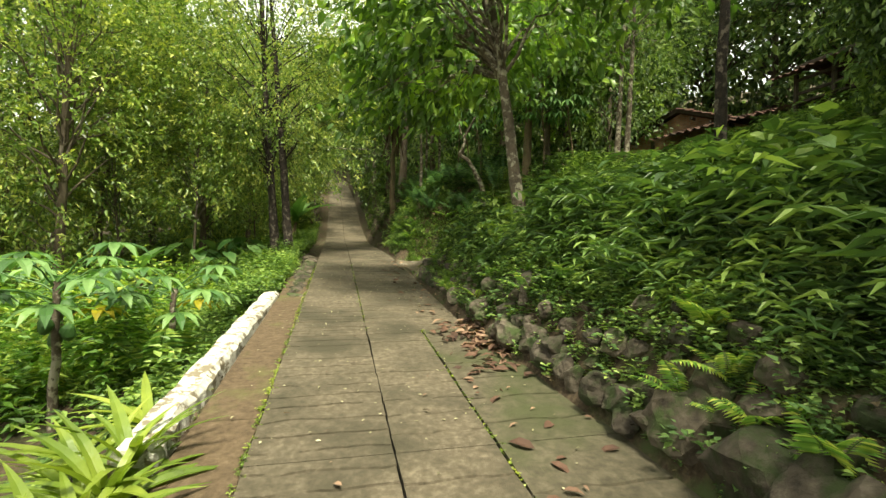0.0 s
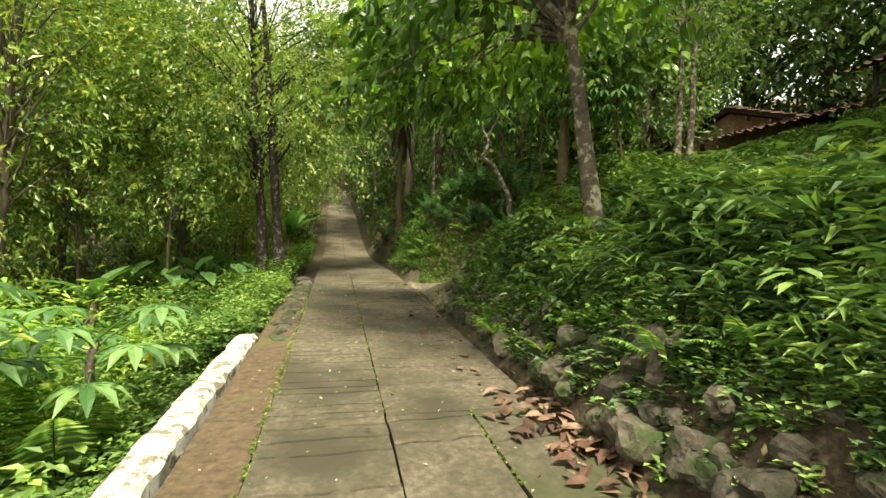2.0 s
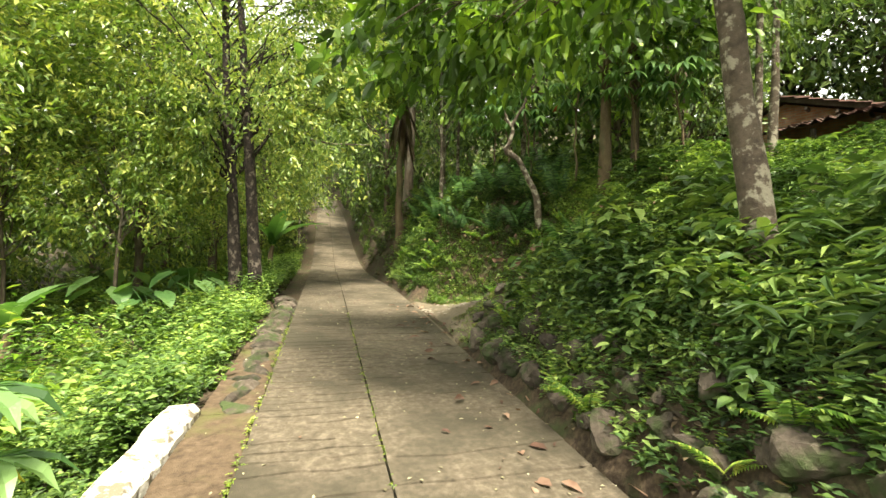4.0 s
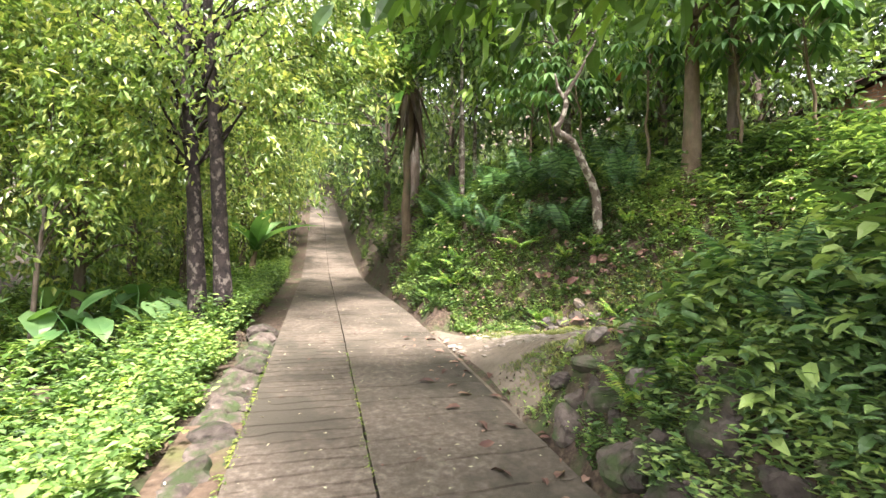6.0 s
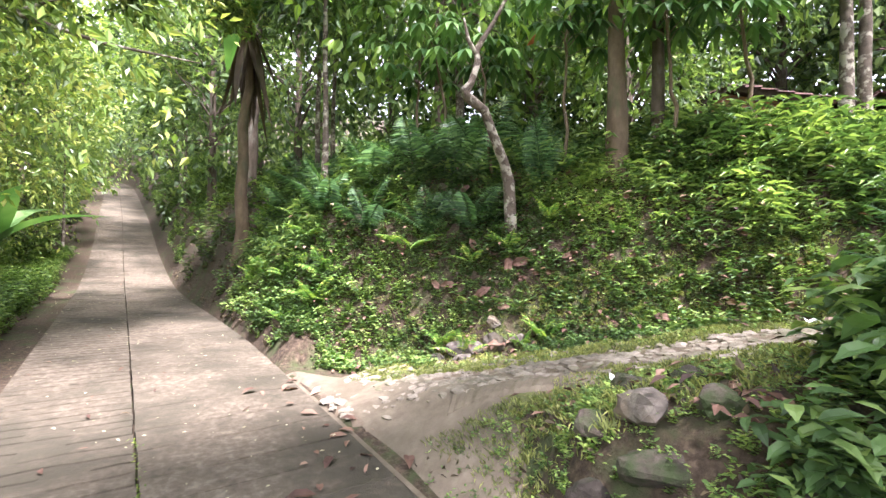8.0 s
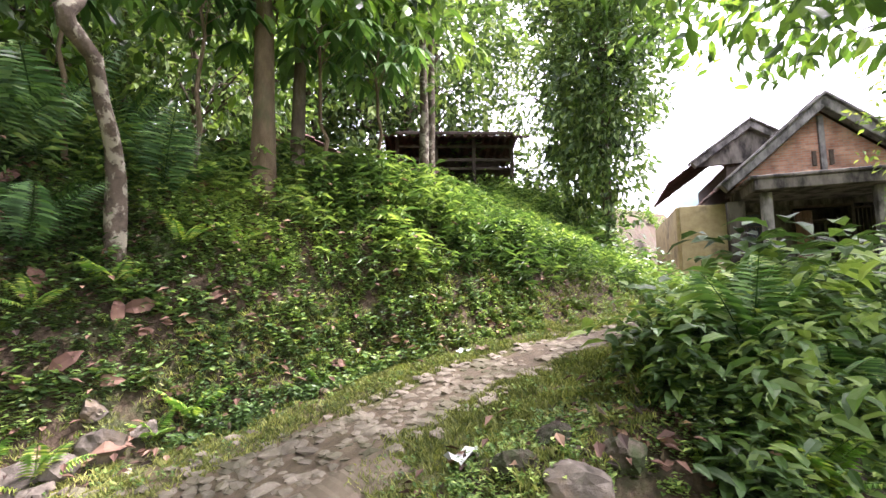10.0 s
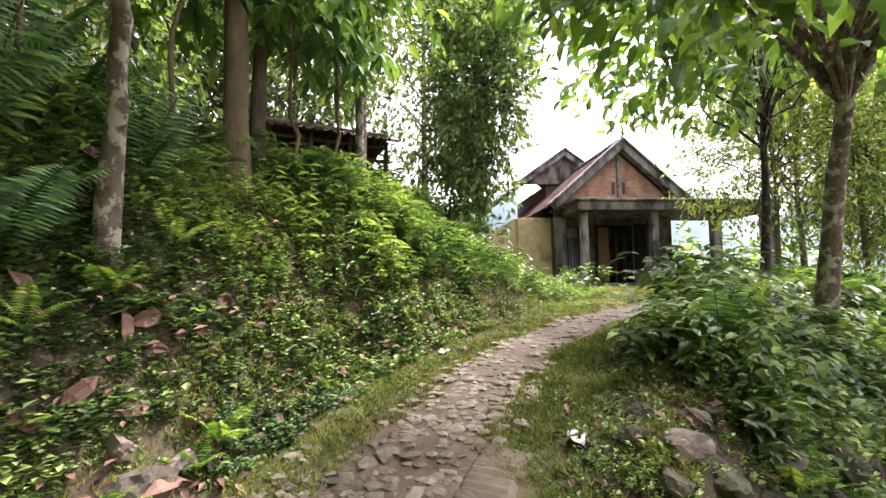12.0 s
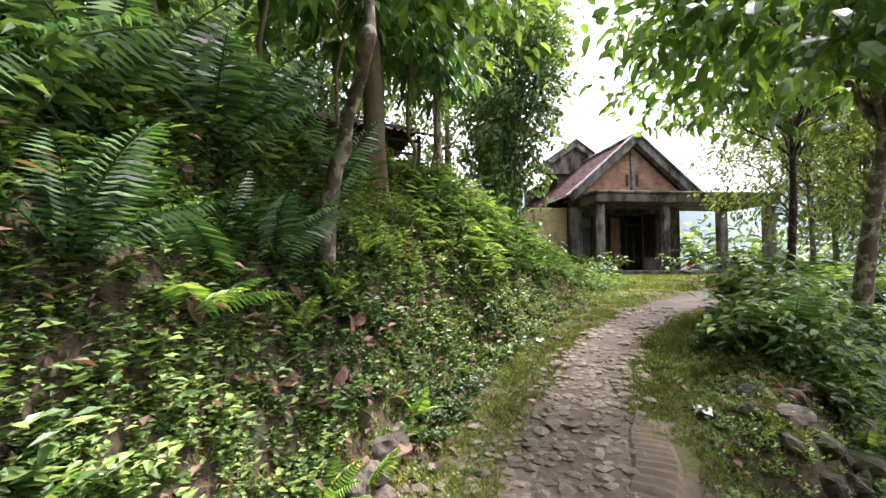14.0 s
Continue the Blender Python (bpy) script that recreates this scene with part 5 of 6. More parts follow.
for x, y, s in [(3.3, 15.2, 1.1), (3.0, 14.7, 0.9), (3.7, 14.6, 1.2), (4.1, 14.1, 1.1), (3.6, 15.9, 1.1), (3.0, 16.6, 1.0), (4.0, 13.7, 0.9), (4.4, 13.9, 1.1), (2.7, 15.4, 0.8), (3.2, 17.4, 1.1), (3.6, 14.1, 0.8), (4.7, 13.1, 0.9), (4.9, 13.6, 1.1), (2.7, 17.0, 0.9), (2.75, 9.05, 0.7), (2.6, 8.7, 0.6)]:
    fronded("feathery_shrub", random.choice(FEATH), FEATHER, x, y, s, "blue-green feathery-leaved shrub on the shaded bank", "shrub", "feathery shrubs", 9, (0.2, 1.1))
for _ in range(46):
    x, y = random.uniform(-7.5, -2.3), random.uniform(6.6, 13)
    fronded("slope_feathery_shrub", FEATH[0], FERN, x, y, random.uniform(0.6, 1.2), "green feathery-leaved shrub on the lower slope", "shrub", "shrubs below the road", 9, (0.3, 1.1))
BUSH = [herb(9, 0.75, 9, 0.24, 0.11, 0.5, LEAF, 41), herb(8, 0.65, 8, 0.2, 0.1, 0.5, LEAF, 42)]
for x, y, s in [(2.6, 8.2, 0.75), (2.9, 9.3, 0.75), (2.6, 9.0, 0.6), (3.4, 9.1, 0.85), (2.5, 7.6, 0.65), (3.6, 7.9, 0.9), (3.1, 8.8, 0.9), (3.5, 8.5, 1.1), (2.9, 8.5, 0.9), (3.9, 8.1, 1.1), (3.2, 7.8, 1.0), (2.75, 7.3, 0.8), (4.0, 7.2, 1.0), (3.0, 6.0, 0.9), (2.8, 5.2, 0.9), (3.2, 4.4, 1.1), (2.9, 3.4, 1.0), (3.3, 2.4, 1.2), (3.0, 1.6, 1.1), (3.6, 3.4, 1.2), (3.7, 1.4, 1.3), (2.6, 4.3, 0.7), (4.4, 6.2, 1.1), (6.2, 10.6, 0.6), (7.2, 9.2, 0.6), (7.9, 8.2, 0.6), (3.9, 16.8, 1.1), (4.6, 16.0, 1.2), (5.5, 14.6, 1.2), (6.5, 14.4, 0.6), (3.0, 19, 1.1), (3.4, 20, 1.2)]:
    plant("leafy_bush", random.choice(BUSH), BANK, x, y, s, "dark green broad-leaved bush on the bank", "bush", "bushes on the bank")
for x, y, s in [(-1.6, 9.9, 0.8), (-1.75, 10.8, 0.9), (-1.6, 11.6, 0.8), (-1.8, 12.6, 0.9), (-1.7, 13.5, 0.8), (-2.6, 10.3, 1.0), (-2.7, 12.0, 1.0), (-1.55, 9.0, 0.7), (-2.4, 8.0, 1.0), (-2.2, 6.4, 0.9), (-3.3, 9.0, 1.2), (-4.4, 8.0, 1.3), (-1.7, 16.4, 0.7), (-1.6, 17.6, 0.8), (-1.7, 19, 0.8)]:
    plant("roadside_bush", random.choice(BUSH), HERB, x, y, s, "bright green leafy bush beside the road", "bush", "bushes beside the road")

STRAPS = blade(0.8, 0.085, 0.45, 8)
for x, y, s, z in [(-1.5, 4.25, 1.05, 0), (-1.6, 3.65, 1.1, 0), (-1.42, 3.1, 1.1, 0), (-1.75, 2.7, 1.1, 0), (-1.35, 2.55, 1.0, 0), (-1.9, 3.3, 1.0, 0), (-1.6, 2.1, 1.0, 0), (-1.5, 3.4, 0.9, 0), (-2.0, 3.9, 0.9, 0), (-1.25, 3.25, 0.9, 0), (-1.22, 2.85, 1.0, 0), (-1.3, 2.2, 1.0, 0), (-1.2, 2.5, 0.9, 0)]:
    fronded("strap_lily", STRAPS, STRAP, x, y, s, "yellow-green strap-leaved lily clump against the low wall", "plant", "strap lilies", 15, (0.35, 1.3), float(ground_z(x, y)) + 0.06)

HEART = (np.array([(-0.18, 0.25, 0), (-0.05, 0, 0), (-0.18, -0.25, 0), (0.2, 0.46, 0.05), (0.25, 0, 0.0), (0.2, -0.46, 0.05), (0.62, 0.3, 0.0), (0.65, 0, -0.06), (0.62, -0.3, 0.0), (1, 0, -0.2)]),
         np.array([(0, 1, 3), (1, 4, 3), (1, 2, 5), (1, 5, 4), (3, 4, 7), (3, 7, 6), (4, 5, 8), (4, 8, 7), (6, 7, 9), (7, 8, 9)]))


def taro(x, y, size, label, n=7, mat=None):
    e = thing("taro_plant", (x, y, float(ground_z(x, y)) - 0.03), label, "plant", "taro plants")
    for k in range(n):
        az = 2 * math.pi * k / n + random.uniform(-0.3, 0.3)
        tip = np.array([math.cos(az) * 0.42, math.sin(az) * 0.42, random.uniform(0.55, 0.95)]) * size
        stalk = part("stalk", mesh("stalk", *tube(curve_points((0, 0, 0), tip, 0.08, 0.01, 6), np.linspace(0.016, 0.007, 6) * size, 5), mat or BROAD, True), None, e)
        a = np.array([[math.cos(az), math.sin(az), -0.55]])
        part("leaf", mesh("leaf", *lay(HEART, tip[None], a, np.array([[math.cos(az) * 0.5, math.sin(az) * 0.5, 1.0]]), 0.48 * size, 0.44 * size), mat or BROAD), None, e)


for x, y, s in [(-2.9, 15.6, 1.1), (-3.5, 15.2, 1.0), (-4.4, 15.8, 1.2), (-3.0, 16.6, 1.0)]:
    taro(x, y, s, "broad heart-leaved taro plant in the undergrowth", 6)


DEAD = foliage("withered_banana_leaf", (0.04, 0.028, 0.018), (0.08, 0.056, 0.036), (0.14, 0.1, 0.065), 0.8, 0.1, 2.0, k3=(1, 1, 1))


def banana(x, y, height, size, label, dead=0, n=8):
    e = thing("banana_plant", (x, y, float(ground_z(x, y)) - 0.05), label, "banana plant", "banana plants")
    part("stem", mesh("stem", *tube(curve_points((0, 0, 0), (0.1, 0, height), 0, 0.03, 8), np.linspace(0.14, 0.06, 8), 9, 0.05), BARK_TAN, True), None, e)
    for k in range(n + dead):
        az, el = 2 * math.pi * k / n + random.uniform(-0.3, 0.3), random.uniform(0.45, 1.3)
        v, f = blade(size * random.uniform(0.8, 1.1), size * 0.25, 0.55, 9)
        if k >= n:
            az, el = random.uniform(0, 6.28), random.uniform(-1.5, -1.15)
            v, f = blade(size * random.uniform(0.6, 1.0), size * random.uniform(0.04, 0.1), random.uniform(-0.1, 0.15), 7)
        c, s_, ca, sa = math.cos(el), math.sin(el), math.cos(az), math.sin(az)
        q = np.stack([v[:, 0] * c - v[:, 2] * s_, v[:, 1], v[:, 0] * s_ + v[:, 2] * c], -1)
        q = np.stack([q[:, 0] * ca - q[:, 1] * sa + 0.1, q[:, 0] * sa + q[:, 1] * ca, q[:, 2] + height - (0.25 * random.random() if k >= n else 0)], -1)
        part("leaf" if k < n else "dead_leaf", mesh("leaf", q, f, BROAD if k < n else DEAD), None, e, "" if k < n else "brown withered leaf")


banana(2.1, 18.4, 4.9, 2.5, "tall banana plant with a skirt of withered leaves", 22)
banana(-1.9, 21.2, 1.3, 2.0, "young banana plant with upright bright leaves beside the road", 0, 5)
banana(-5.2, 13.6, 0.8, 1.2, "young banana plant down the slope", 0, 5)
banana(-8.0, 11.0, 1.5, 1.6, "banana plant down the slope", 0, 6)


def palm(x, y, height, label):
    e = thing("coconut_palm", (x, y, float(ground_z(x, y)) - 0.05), label, "palm")
    part("trunk", mesh("trunk", *tube(curve_points((0, 0, 0), (0.2, 0.2, height), 0, 0.04, 12), np.linspace(0.2, 0.13, 12), 10, 0.04), BARK_BROWN, True), None, e)
    fr = frond(26, 3.0, 0.75, 0.9, 0.06)
    for k in range(14):
        v, f = rosette(fr, 1, 100 + k, (0.1, 1.0))
        a = 2 * math.pi * k / 14
        q = np.stack([v[:, 0] * math.cos(a) - v[:, 1] * math.sin(a) + 0.2, v[:, 0] * math.sin(a) + v[:, 1] * math.cos(a) + 0.2, v[:, 2] + height], -1)
        part("frond", mesh("frond", q, f, FOREST), None, e)
    for k in range(6):
        bm = bmesh.new()
        bmesh.ops.create_icosphere(bm, subdivisions=2, radius=0.11)
        bmesh.ops.scale(bm, vec=(1, 1, 1.25), verts=bm.verts)
        bmesh.ops.translate(bm, vec=(0.2 + 0.22 * math.cos(k), 0.2 + 0.22 * math.sin(k), height - 0.15), verts=bm.verts)
        part("coconut", bm, FRUIT_O, e, "orange young coconut")


FRUIT_O = surface("orange_fruit_skin", [(0.3, (0.45, 0.2, 0.04)), (0.7, (0.6, 0.32, 0.07))], 6.0, 0.5, 0.1)
FRUIT_G = surface("green_papaya_skin", [(0.3, (0.03, 0.075, 0.02)), (0.7, (0.06, 0.13, 0.035))], 6.0, 0.45, 0.1)
palm(3.0, 22.0, 6.4, "coconut palm with orange young nuts behind the banana")


def palmate(size):
    """A papaya leaf: lobes fanned from the stalk's end."""
    pieces = []
    for k in range(9):
        a = (k - 4) * 0.62
        A = np.array([[math.cos(a), math.sin(a), -0.25]])
        pieces.append(lay(LEAF, np.zeros((1, 3)), A, np.array([[0, 0, 1.0]]), size * (1 - 0.06 * abs(k - 4)), size * 0.3))
    return joined(pieces)


def papaya(x, y, z, height, label, fruits):
    e = thing("papaya_tree", (x, y, z), label, "papaya tree", "papaya trees")
    part("trunk", mesh("trunk", *tube(curve_points((0, 0, -0.2), (0.05, 0, height), 0, 0.015, 8), np.linspace(0.06, 0.035, 8), 8, 0.04), BARK_GREY, True), None, e)
    for k in range(12):
        az = k * 2.4
        tip = np.array([math.cos(az) * 0.62, math.sin(az) * 0.62, height + 0.35 - 0.06 * k + random.uniform(-0.05, 0.1)])
        part("leaf_stalk", mesh("leaf_stalk", *tube(curve_points((0.05, 0, height - 0.03 * k), tip, 0.06, 0.01, 6), np.linspace(0.012, 0.006, 6), 5), BROAD, True), None, e)
        v, f = palmate(0.42)
        c, s = math.cos(az), math.sin(az)
        q = np.stack([v[:, 0] * c - v[:, 1] * s, v[:, 0] * s + v[:, 1] * c, v[:, 2]], -1) + tip
        part("leaf", mesh("leaf", q, f, YLEAF if k == 11 else BROAD), None, e, "yellowing leaf" if k == 11 else "")
    for k in range(fruits):
        bm = bmesh.new()
        bmesh.ops.create_icosphere(bm, subdivisions=2, radius=0.075)
        bmesh.ops.scale(bm, vec=(1, 1, 1.35), verts=bm.verts)
        bmesh.ops.translate(bm, vec=(0.05 + 0.11 * math.cos(k * 2.1), 0.11 * math.sin(k * 2.1), height - 0.28 - 0.09 * k), verts=bm.verts)
        for v in bm.verts:
            v.co.x += 0.01 * math.sin(v.co.z * 40)
        part("fruit", bm, FRUIT_G, e, "dark green papaya fruit")


YLEAF = foliage("yellowed_leaf", (0.4, 0.3, 0.02), (0.5, 0.42, 0.03), (0.55, 0.5, 0.06), 0.5, 0.4, 2.0, k3=(0.7, 0.7, 0.7))
papaya(-3.05, 5.85, float(ground_z(-3.05, 5.85)), 1.75, "papaya tree with hanging green fruit below the road", 5)
papaya(-2.3, 7.2, float(ground_z(-2.3, 7.2)), 1.2, "young papaya tree below the road", 0)
papaya(-4.2, 8.2, float(ground_z(-4.2, 8.2)), 1.7, "papaya tree in the shrubs below the road", 2)
papaya(-4.6, 5.6, float(ground_z(-4.6, 5.6)), 1.8, "papaya tree in the shrubs below the road", 2)



def cassava(x, y, height, n, size):
    e = thing("cassava_plant", (x, y, float(ground_z(x, y)) - 0.05), "tall thin cassava plant with blue-green palmate leaves", "plant", "cassava plants")
    lean = (random.uniform(-0.3, 0.1), random.uniform(-0.2, 0.2))
    part("stem", mesh("stem", *tube(curve_points((0, 0, 0), (*lean, height), 0, 0.03, 8), np.linspace(0.03, 0.014, 8), 6), BARK_TAN, True), None, e)
    v, f = palmate(size)
    for k in range(n):
        az, r = k * 2.4, random.uniform(0.2, 0.55)
        tip = np.array([lean[0] + math.cos(az) * r, lean[1] + math.sin(az) * r, height + 0.3 - 0.045 * k + random.uniform(-0.05, 0.05)])
        part("leaf_stalk", mesh("leaf_stalk", *tube(curve_points((lean[0] * 0.95, lean[1] * 0.95, height * 0.98 - 0.04 * k), tip, 0.04, 0.005, 5), np.linspace(0.006, 0.003, 5), 4), TWIG, True), None, e)
        c, s = math.cos(az), math.sin(az)
        part("leaf", mesh("leaf", np.stack([v[:, 0] * c - v[:, 1] * s, v[:, 0] * s + v[:, 1] * c, v[:, 2] - 0.5 * np.hypot(v[:, 0], v[:, 1])], -1) + tip, f, FEATHER), None, e)


for x, y, h in [(4.45, 13.7, 2.0), (5.0, 13.0, 2.1), (5.6, 11.8, 1.9), (4.2, 14.4, 2.2), (3.9, 15.0, 1.8), (6.2, 11.2, 1.7)]:
    cassava(x, y, h, 14, 0.3)
for x, y, s in [(12.6, 9.0, 0.9), (12.8, 10.3, 1.0), (12.4, 8.0, 1.0), (12.9, 9.6, 0.8), (12.2, 10.9, 0.9), (12.9, 8.5, 0.9)]:
    plant("leafy_bush", BUSH[0], HERB, x, y, s, "bright green broad-leaved bush before the shed", "bush", "bushes before the shed")
for x, y, s in [(8.6, 6.4, 0.9), (9.3, 6.0, 1.0), (8.2, 7.0, 0.8), (9.6, 6.6, 1.4)]:
    plant("leafy_bush", BUSH[0], HERB, x, y, s, "yellow-green broad-leaved bush at the end of the bank", "bush", "bushes at the bank's end")
for x, y, s in [(9.5, -5.6, 2.2), (10.5, -6.6, 2.4), (8.4, -6.4, 2.0), (7.2, -5.6, 1.8), (12.5, -6.6, 3.6), (13.6, -8.6, 4.4), (12, -8.6, 4.2), (11, -7.5, 3.8), (14.6, -7.4, 4.0), (10, -8.5, 4.2), (9, -9.5, 4.5)]:
    plant("leafy_bush", BUSH[0], HERB, x, y, s, "pale green broad-leaved bush beyond the porch", "bush", "bushes beyond the porch")

# bent pale sapling with one elbowed limb
sap = thing("bent_sapling", (4.28, 13.25, float(ground_z(4.28, 13.25)) - 0.1), "bent pale sapling with an elbowed limb on the bank", "sapling")
part("trunk", mesh("trunk", *tube([(0.04, 0, 0), (0.0, 0.0, 0.5), (-0.03, -0.02, 0.75), (-0.13, -0.04, 0.98), (-0.22, -0.07, 1.08), (-0.33, -0.06, 1.3), (-0.5, -0.1, 1.55), (-0.72, -0.05, 1.69), (-0.76, -0.06, 1.76), (-0.7, -0.1, 1.85), (-0.62, -0.12, 2.1), (-0.64, -0.12, 2.25), (-0.45, -0.2, 2.6), (-0.2, -0.4, 3.2)], [0.085, 0.075, 0.07, 0.06, 0.058, 0.055, 0.055, 0.065, 0.06, 0.04, 0.042, 0.036, 0.028, 0.015], 9, 0.08), BARK_GREY, True), None, sap)
part("limb", mesh("limb", *tube([(-0.63, -0.12, 2.18), (-0.75, -0.1, 2.35), (-0.8, -0.08, 2.6)], [0.035, 0.028, 0.012], 6, 0.05), BARK_GREY, True), None, sap)

# pale dead branch reaching from the twin trunks over the road
part("dead_branch", mesh("dead_branch", *joined([tube([(0.2, -0.1, 3.85), (0.87, -0.1, 3.72), (1.67, 0.0, 3.65), (2.6, 0.05, 3.7)], [0.035, 0.028, 0.02, 0.008], 6, 0.05), tube([(0.97, -0.1, 3.72), (1.37, -0.05, 4.05), (1.52, -0.05, 4.2)], [0.018, 0.012, 0.005], 5)]), BARK_GREY, True), None, t1, "pale bare branch")

# ---- loose stones ----
for x, y, s in [(3.5, 13.28, 0.26), (3.42, 13.12, 0.2), (3.62, 13.12, 0.22), (3.78, 12.92, 0.3), (3.86, 13.08, 0.2), (3.95, 12.75, 0.16), (3.3, 13.4, 0.18), (4.0, 12.6, 0.12), (3.45, 12.95, 0.1), (4.45, 11.7, 0.12)]:
    tagged(stone("stone", x, y, s * 1.1, None, meshes=WORN, squash=(1, 1, 0.8)), "smooth grey-brown stone at the bank's foot", "stone", "stones at the bank's foot")
for x, y, s in [(2.32, 10.25, 0.36), (2.5, 10.42, 0.24), (2.12, 10.1, 0.26), (2.2, 10.45, 0.22), (2.05, 9.75, 0.3), (2.4, 9.95, 0.24), (2.18, 9.5, 0.34), (2.02, 10.35, 0.2), (1.98, 9.2, 0.3), (2.6, 10.2, 0.2)]:
    tagged(stone("stone", x, y, s * 0.85, None, meshes=WORN if s > 0.33 else ROCKS, squash=(1, 1, 0.75), sink=0.45), "rough brown stone on the corner of the bank", "stone", "stones on the corner")

# ---- litter ----
def dry_leaf(x, y, size, label="large brown dry fallen leaf on the bank"):
    me = mesh("dry_leaf", *lay(LEAF, np.zeros((1, 3)), np.array([[1, 0, random.uniform(-0.1, 0.3)]]), np.array([[0.1, random.uniform(-0.4, 0.4), 1]]), size, size * 0.5), LITTER)
    ob = new("dry_leaf", me)
    e = 0.05
    nx, ny = float(ground_z(x - e, y) - ground_z(x + e, y)), float(ground_z(x, y - e) - ground_z(x, y + e))
    q = Vector((nx, ny, 2 * e)).normalized().to_track_quat("Z", "Y")
    ob.matrix_world = Matrix.Translation((x, y, float(ground_z(x, y)) + 0.13)) @ q.to_matrix().to_4x4() @ pose(0, 0, 0, 0, 0, random.uniform(0, 360))
    return tagged(ob, label, "leaf", "large dry leaves")


for x, y in [(4.55, 13.3), (4.2, 13.3), (4.1, 13.1), (4.3, 12.9), (3.95, 13.5), (4.0, 12.95), (3.8, 13.35), (3.7, 13.6), (4.5, 12.6), (3.75, 12.75), (3.55, 13.75), (4.0, 13.9), (3.3, 14.2), (4.7, 11.6)]:
    dry_leaf(x, y, random.uniform(0.16, 0.27))
n = 330
lx = np.concatenate([rng.normal(1.72, 0.16, 130), rng.uniform(1.2, 1.95, 120), rng.uniform(-0.5, 1.6, 80)])
ly = np.concatenate([rng.normal(5.5, 0.55, 130), rng.uniform(1.0, 14, 120), rng.uniform(2, 24, 80)])
lz = road_z(ly) + np.concatenate([rng.uniform(0.01, 0.07, 130), rng.uniform(0.012, 0.03, 200)])
L = np.concatenate([rng.uniform(0.1, 0.24, 130), rng.uniform(0.05, 0.2, 120), rng.uniform(0.03, 0.08, 80)])
v, f = lay(LEAF, np.stack([lx, ly, lz], -1), rng.normal(0, 1, (n, 3)) * [1, 1, 0.12], np.array([0, 0, 1.0]) + rng.normal(0, 0.25, (n, 3)), L, L * 0.45)
tagged(part("fallen_leaves", mesh("fallen_leaves", v, f, LITTER)), "dry brown leaves fallen on the road and along its edge", "leaf litter", kind="stuff")
n = 700
lx, ly = rng.uniform(-0.9, 1.75, n), rng.uniform(1, 26, n)
L = rng.uniform(0.015, 0.045, n)
v, f = lay(KITE, np.stack([lx, ly, road_z(ly) + 0.012], -1), rng.normal(0, 1, (n, 3)) * [1, 1, 0.1], np.array([0, 0, 1.0]) + rng.normal(0, 0.15, (n, 3)), L, L * 0.5)
PETAL = foliage("pale_fallen_petal", (0.3, 0.26, 0.13), (0.45, 0.42, 0.25), (0.55, 0.52, 0.35), 0.7, 0.1, 3.0, k3=(0.8, 0.8, 0.8))
tagged(part("fallen_petals", mesh("fallen_petals", v, f, PETAL)), "small pale leaves and petals strewn over the road", "leaf litter", kind="stuff")

PLASTIC, _, _, pb = shader("crumpled_white_plastic")
pb.inputs["Base Color"].default_value, pb.inputs["Roughness"].default_value = (0.75, 0.77, 0.78, 1), 0.3


def scrap(x, y, size, label, mat, category="litter"):
    bm = bmesh.new()
    bmesh.ops.create_grid(bm, x_segments=5, y_segments=4, size=0.5)
    for v in bm.verts:
        v.co.z = 0.28 * noise.noise(v.co * 4 + Vector((x, y, 0))) + 0.15
        v.co.x *= 1 + 0.3 * noise.noise(v.co * 5)
    me = bpy.data.meshes.new("scrap")
    bm.to_mesh(me)
    bm.free()
    me.materials.append(mat)
    ob = new("litter_scrap", me)
    ob.matrix_world = pose(x, y, float(ground_z(x, y)) + 0.01, 0, 0, random.uniform(0, 360)) @ Matrix.Diagonal((size, size * 0.6, size, 1))
    return tagged(ob, label, category, "scraps of litter")


for x, y, s in [(4.97, 10.32, 0.16), (5.05, 10.7, 0.1), (3.85, 12.45, 0.1), (4.7, 11.1, 0.08), (2.75, 10.62, 0.2), (4.35, 11.9, 0.1)]:
    scrap(x, y, s, "crumpled white plastic scrap on the grass", PLASTIC)
scrap(4.85, 10.15, 0.22, "brown husk lying beside the path", TWIG)
scrap(4.45, 11.55, 0.2, "brown husk lying at the bank's foot", TWIG)
for x, y in [(10.6, 1.6), (11.4, 1.9), (9.9, -0.2), (9.4, -1.2), (11.9, 1.6)]:
    plant("yard_shrub", BUSH[1], BANK, x, y, random.uniform(0.9, 1.25), "dusty green shrub before the porch", "shrub", "shrubs before the porch")
plant("red_shrub", BUSH[1], foliage("red_leaf", (0.12, 0.02, 0.03), (0.25, 0.05, 0.06), (0.4, 0.14, 0.12), k3=(0.8, 0.8, 0.8)), 9.7, -0.9, 0.7, "small red-leaved shrub before the porch", "shrub", "shrubs before the porch")

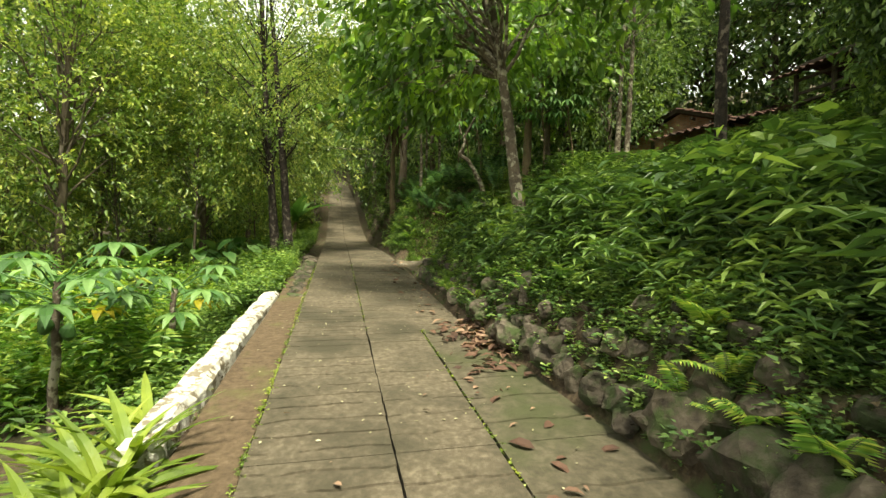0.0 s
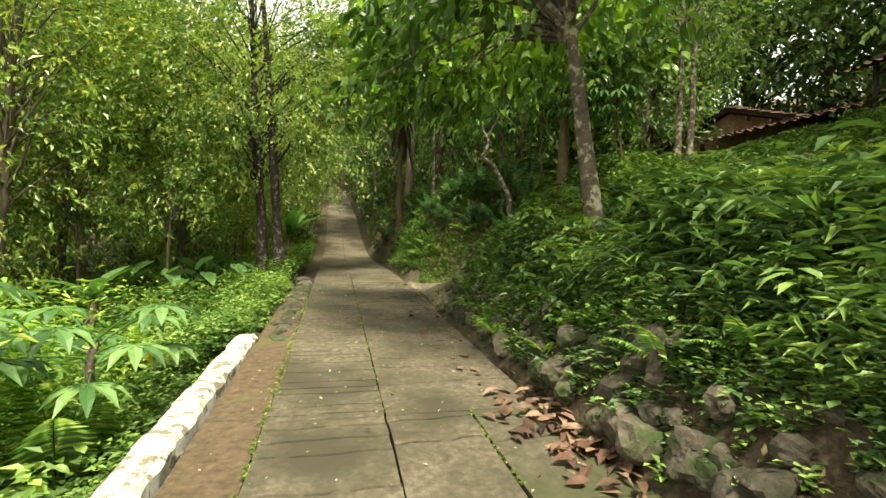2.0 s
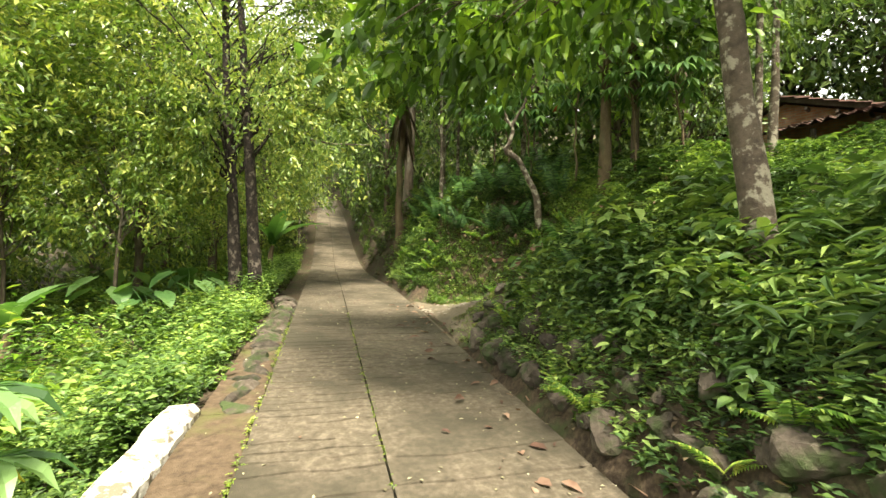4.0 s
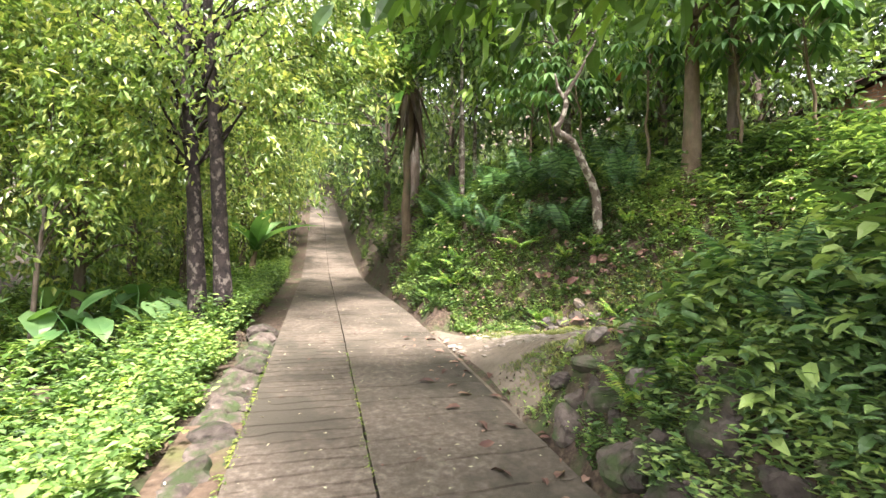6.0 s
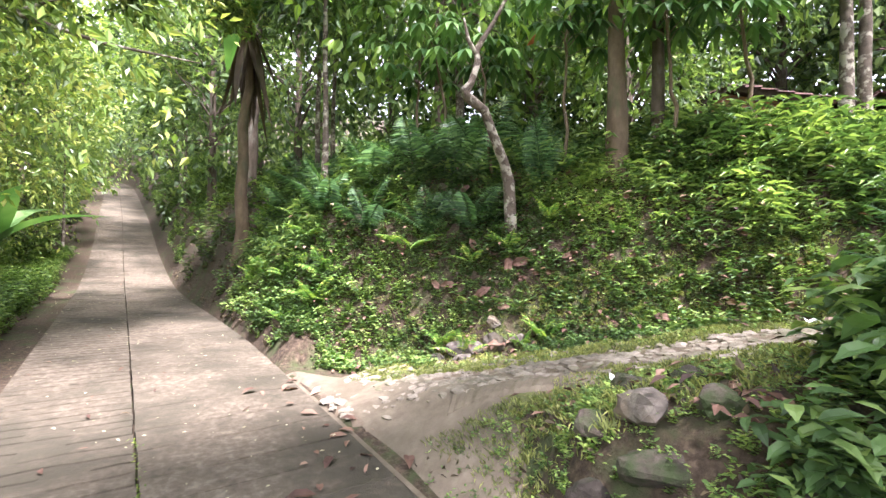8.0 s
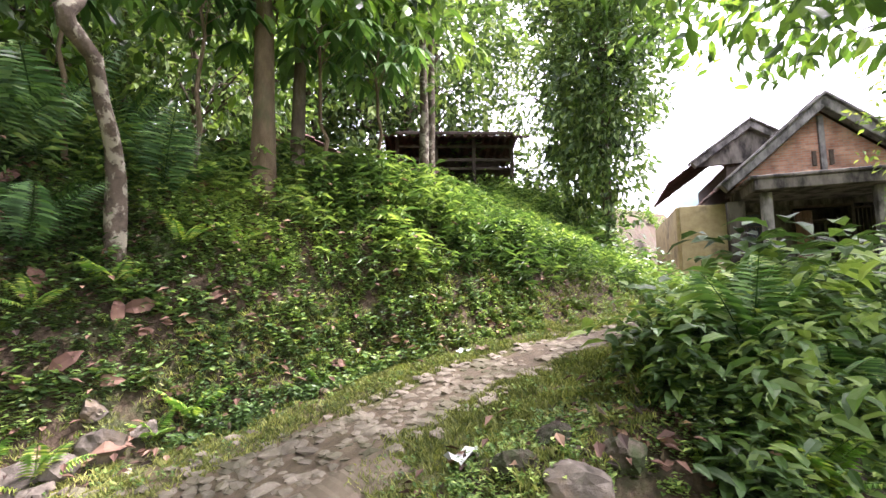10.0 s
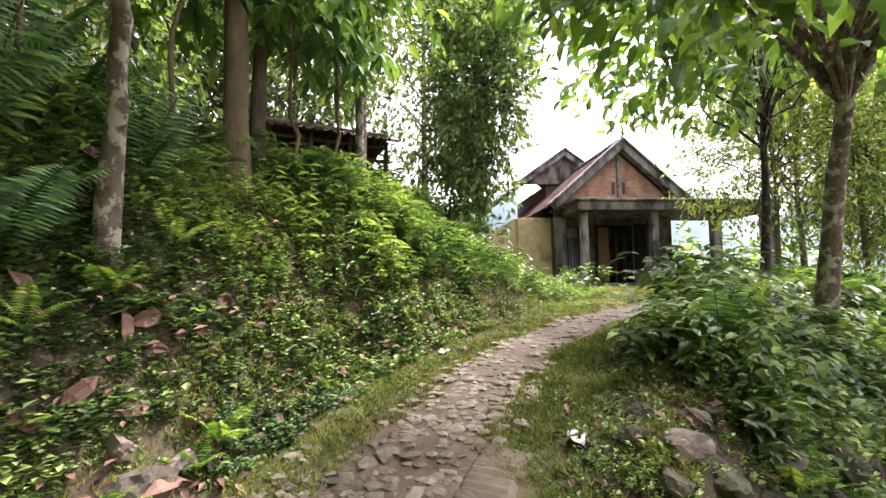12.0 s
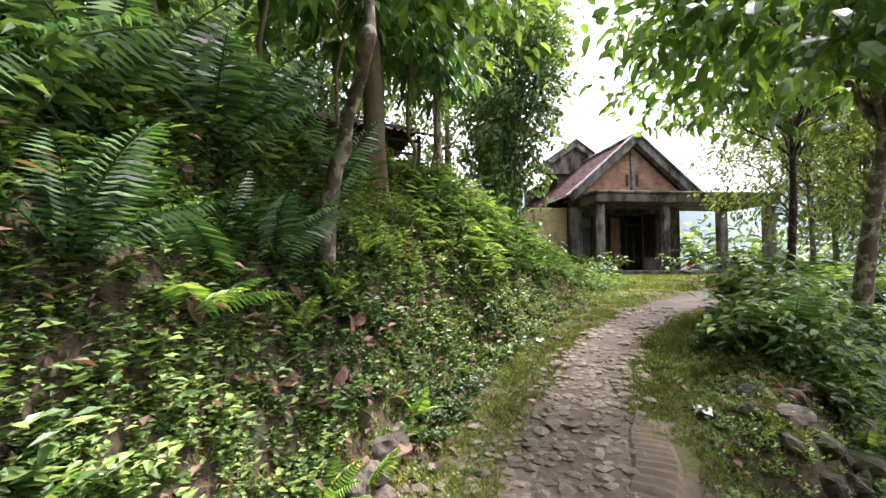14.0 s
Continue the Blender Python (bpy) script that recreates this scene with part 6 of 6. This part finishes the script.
# ---- small pieces of the path ----
patch = bmesh.new()
pu, pq = np.meshgrid(np.linspace(1.75, 2.9, 34), np.linspace(0.4, 0.74, 9), indexing="ij")
px_, py_ = path_spot(pu, pq + 0.02 * np.sin(pu * 9))
rim = (np.arange(34)[:, None] % 33 == 0) | (np.arange(9)[None] % 8 == 0)
pz_ = ground_z(px_, py_) + np.where(rim, 0.0, 0.036) + 0.009 * (np.arange(34)[:, None] % 2) * (np.abs(np.sin(pu * 41)) > 0.2)
pv = [[patch.verts.new((px_[a, b], py_[a, b], pz_[a, b])) for b in range(9)] for a in range(34)]
for a in range(33):
    for b in range(8):
        patch.faces.new((pv[a][b], pv[a + 1][b], pv[a + 1][b + 1], pv[a][b + 1]))
bmesh.ops.recalc_face_normals(patch, faces=patch.faces)
part("concrete_patch", patch, SAND, side_path, "rough ribbed concrete patch")
made = count = 0
spare = []
u = 0.35
while u < 6.4:
    i = int(u)
    c = PATH[i] + (PATH[i + 1] - PATH[i]) * (u - i)
    d = PATH[i + 1][:2] - PATH[i][:2]
    ln = np.hypot(*d)
    d = d / ln
    half = 0.46 if u < 4 else 0.4
    q = -half - random.uniform(0, 0.1) if u > 2.6 else -half - 0.28 * (2.6 - u) - random.uniform(0, 0.35)
    while q < half:
        size = random.uniform(0.065, 0.13) if random.random() < 0.85 else random.uniform(0.13, 0.19)
        q += size * 0.4
        if random.random() < (0.9 if abs(q) < 0.34 else 0.55) * (1 if u < 4.4 else 0.55):
            x, y = c[0] + d[1] * q + random.uniform(-0.03, 0.03), c[1] - d[0] * q + random.uniform(-0.03, 0.03)
            made += 1
            z = float(ground_z(x, y)) + random.uniform(0.01, 0.022)
            if 0.9 < u < 3.2 and count < 300:
                stone("cobble", x, y, size, side_path, z, PEBBLES, 0.5, (1.2, 0.9, 0.42), 5)
                count += 1
            elif made < 2600:
                spare.append((x, y, z, size))
        q += size * 0.45
    u += 0.066 / ln

base = np.array([v.co for v in PEBBLES[0].vertices])
tri = np.array([p.vertices[:] for p in PEBBLES[0].polygons])
spots = np.array(spare)
tagged(part("cobbles", mesh("cobbles", *strew((base * [1.2, 0.9, 0.42], tri), spots[:, :3], rng.uniform(0, 6.28, len(spots)), spots[:, 3], 0.1), COBBLE), None, side_path), kind="stuff")
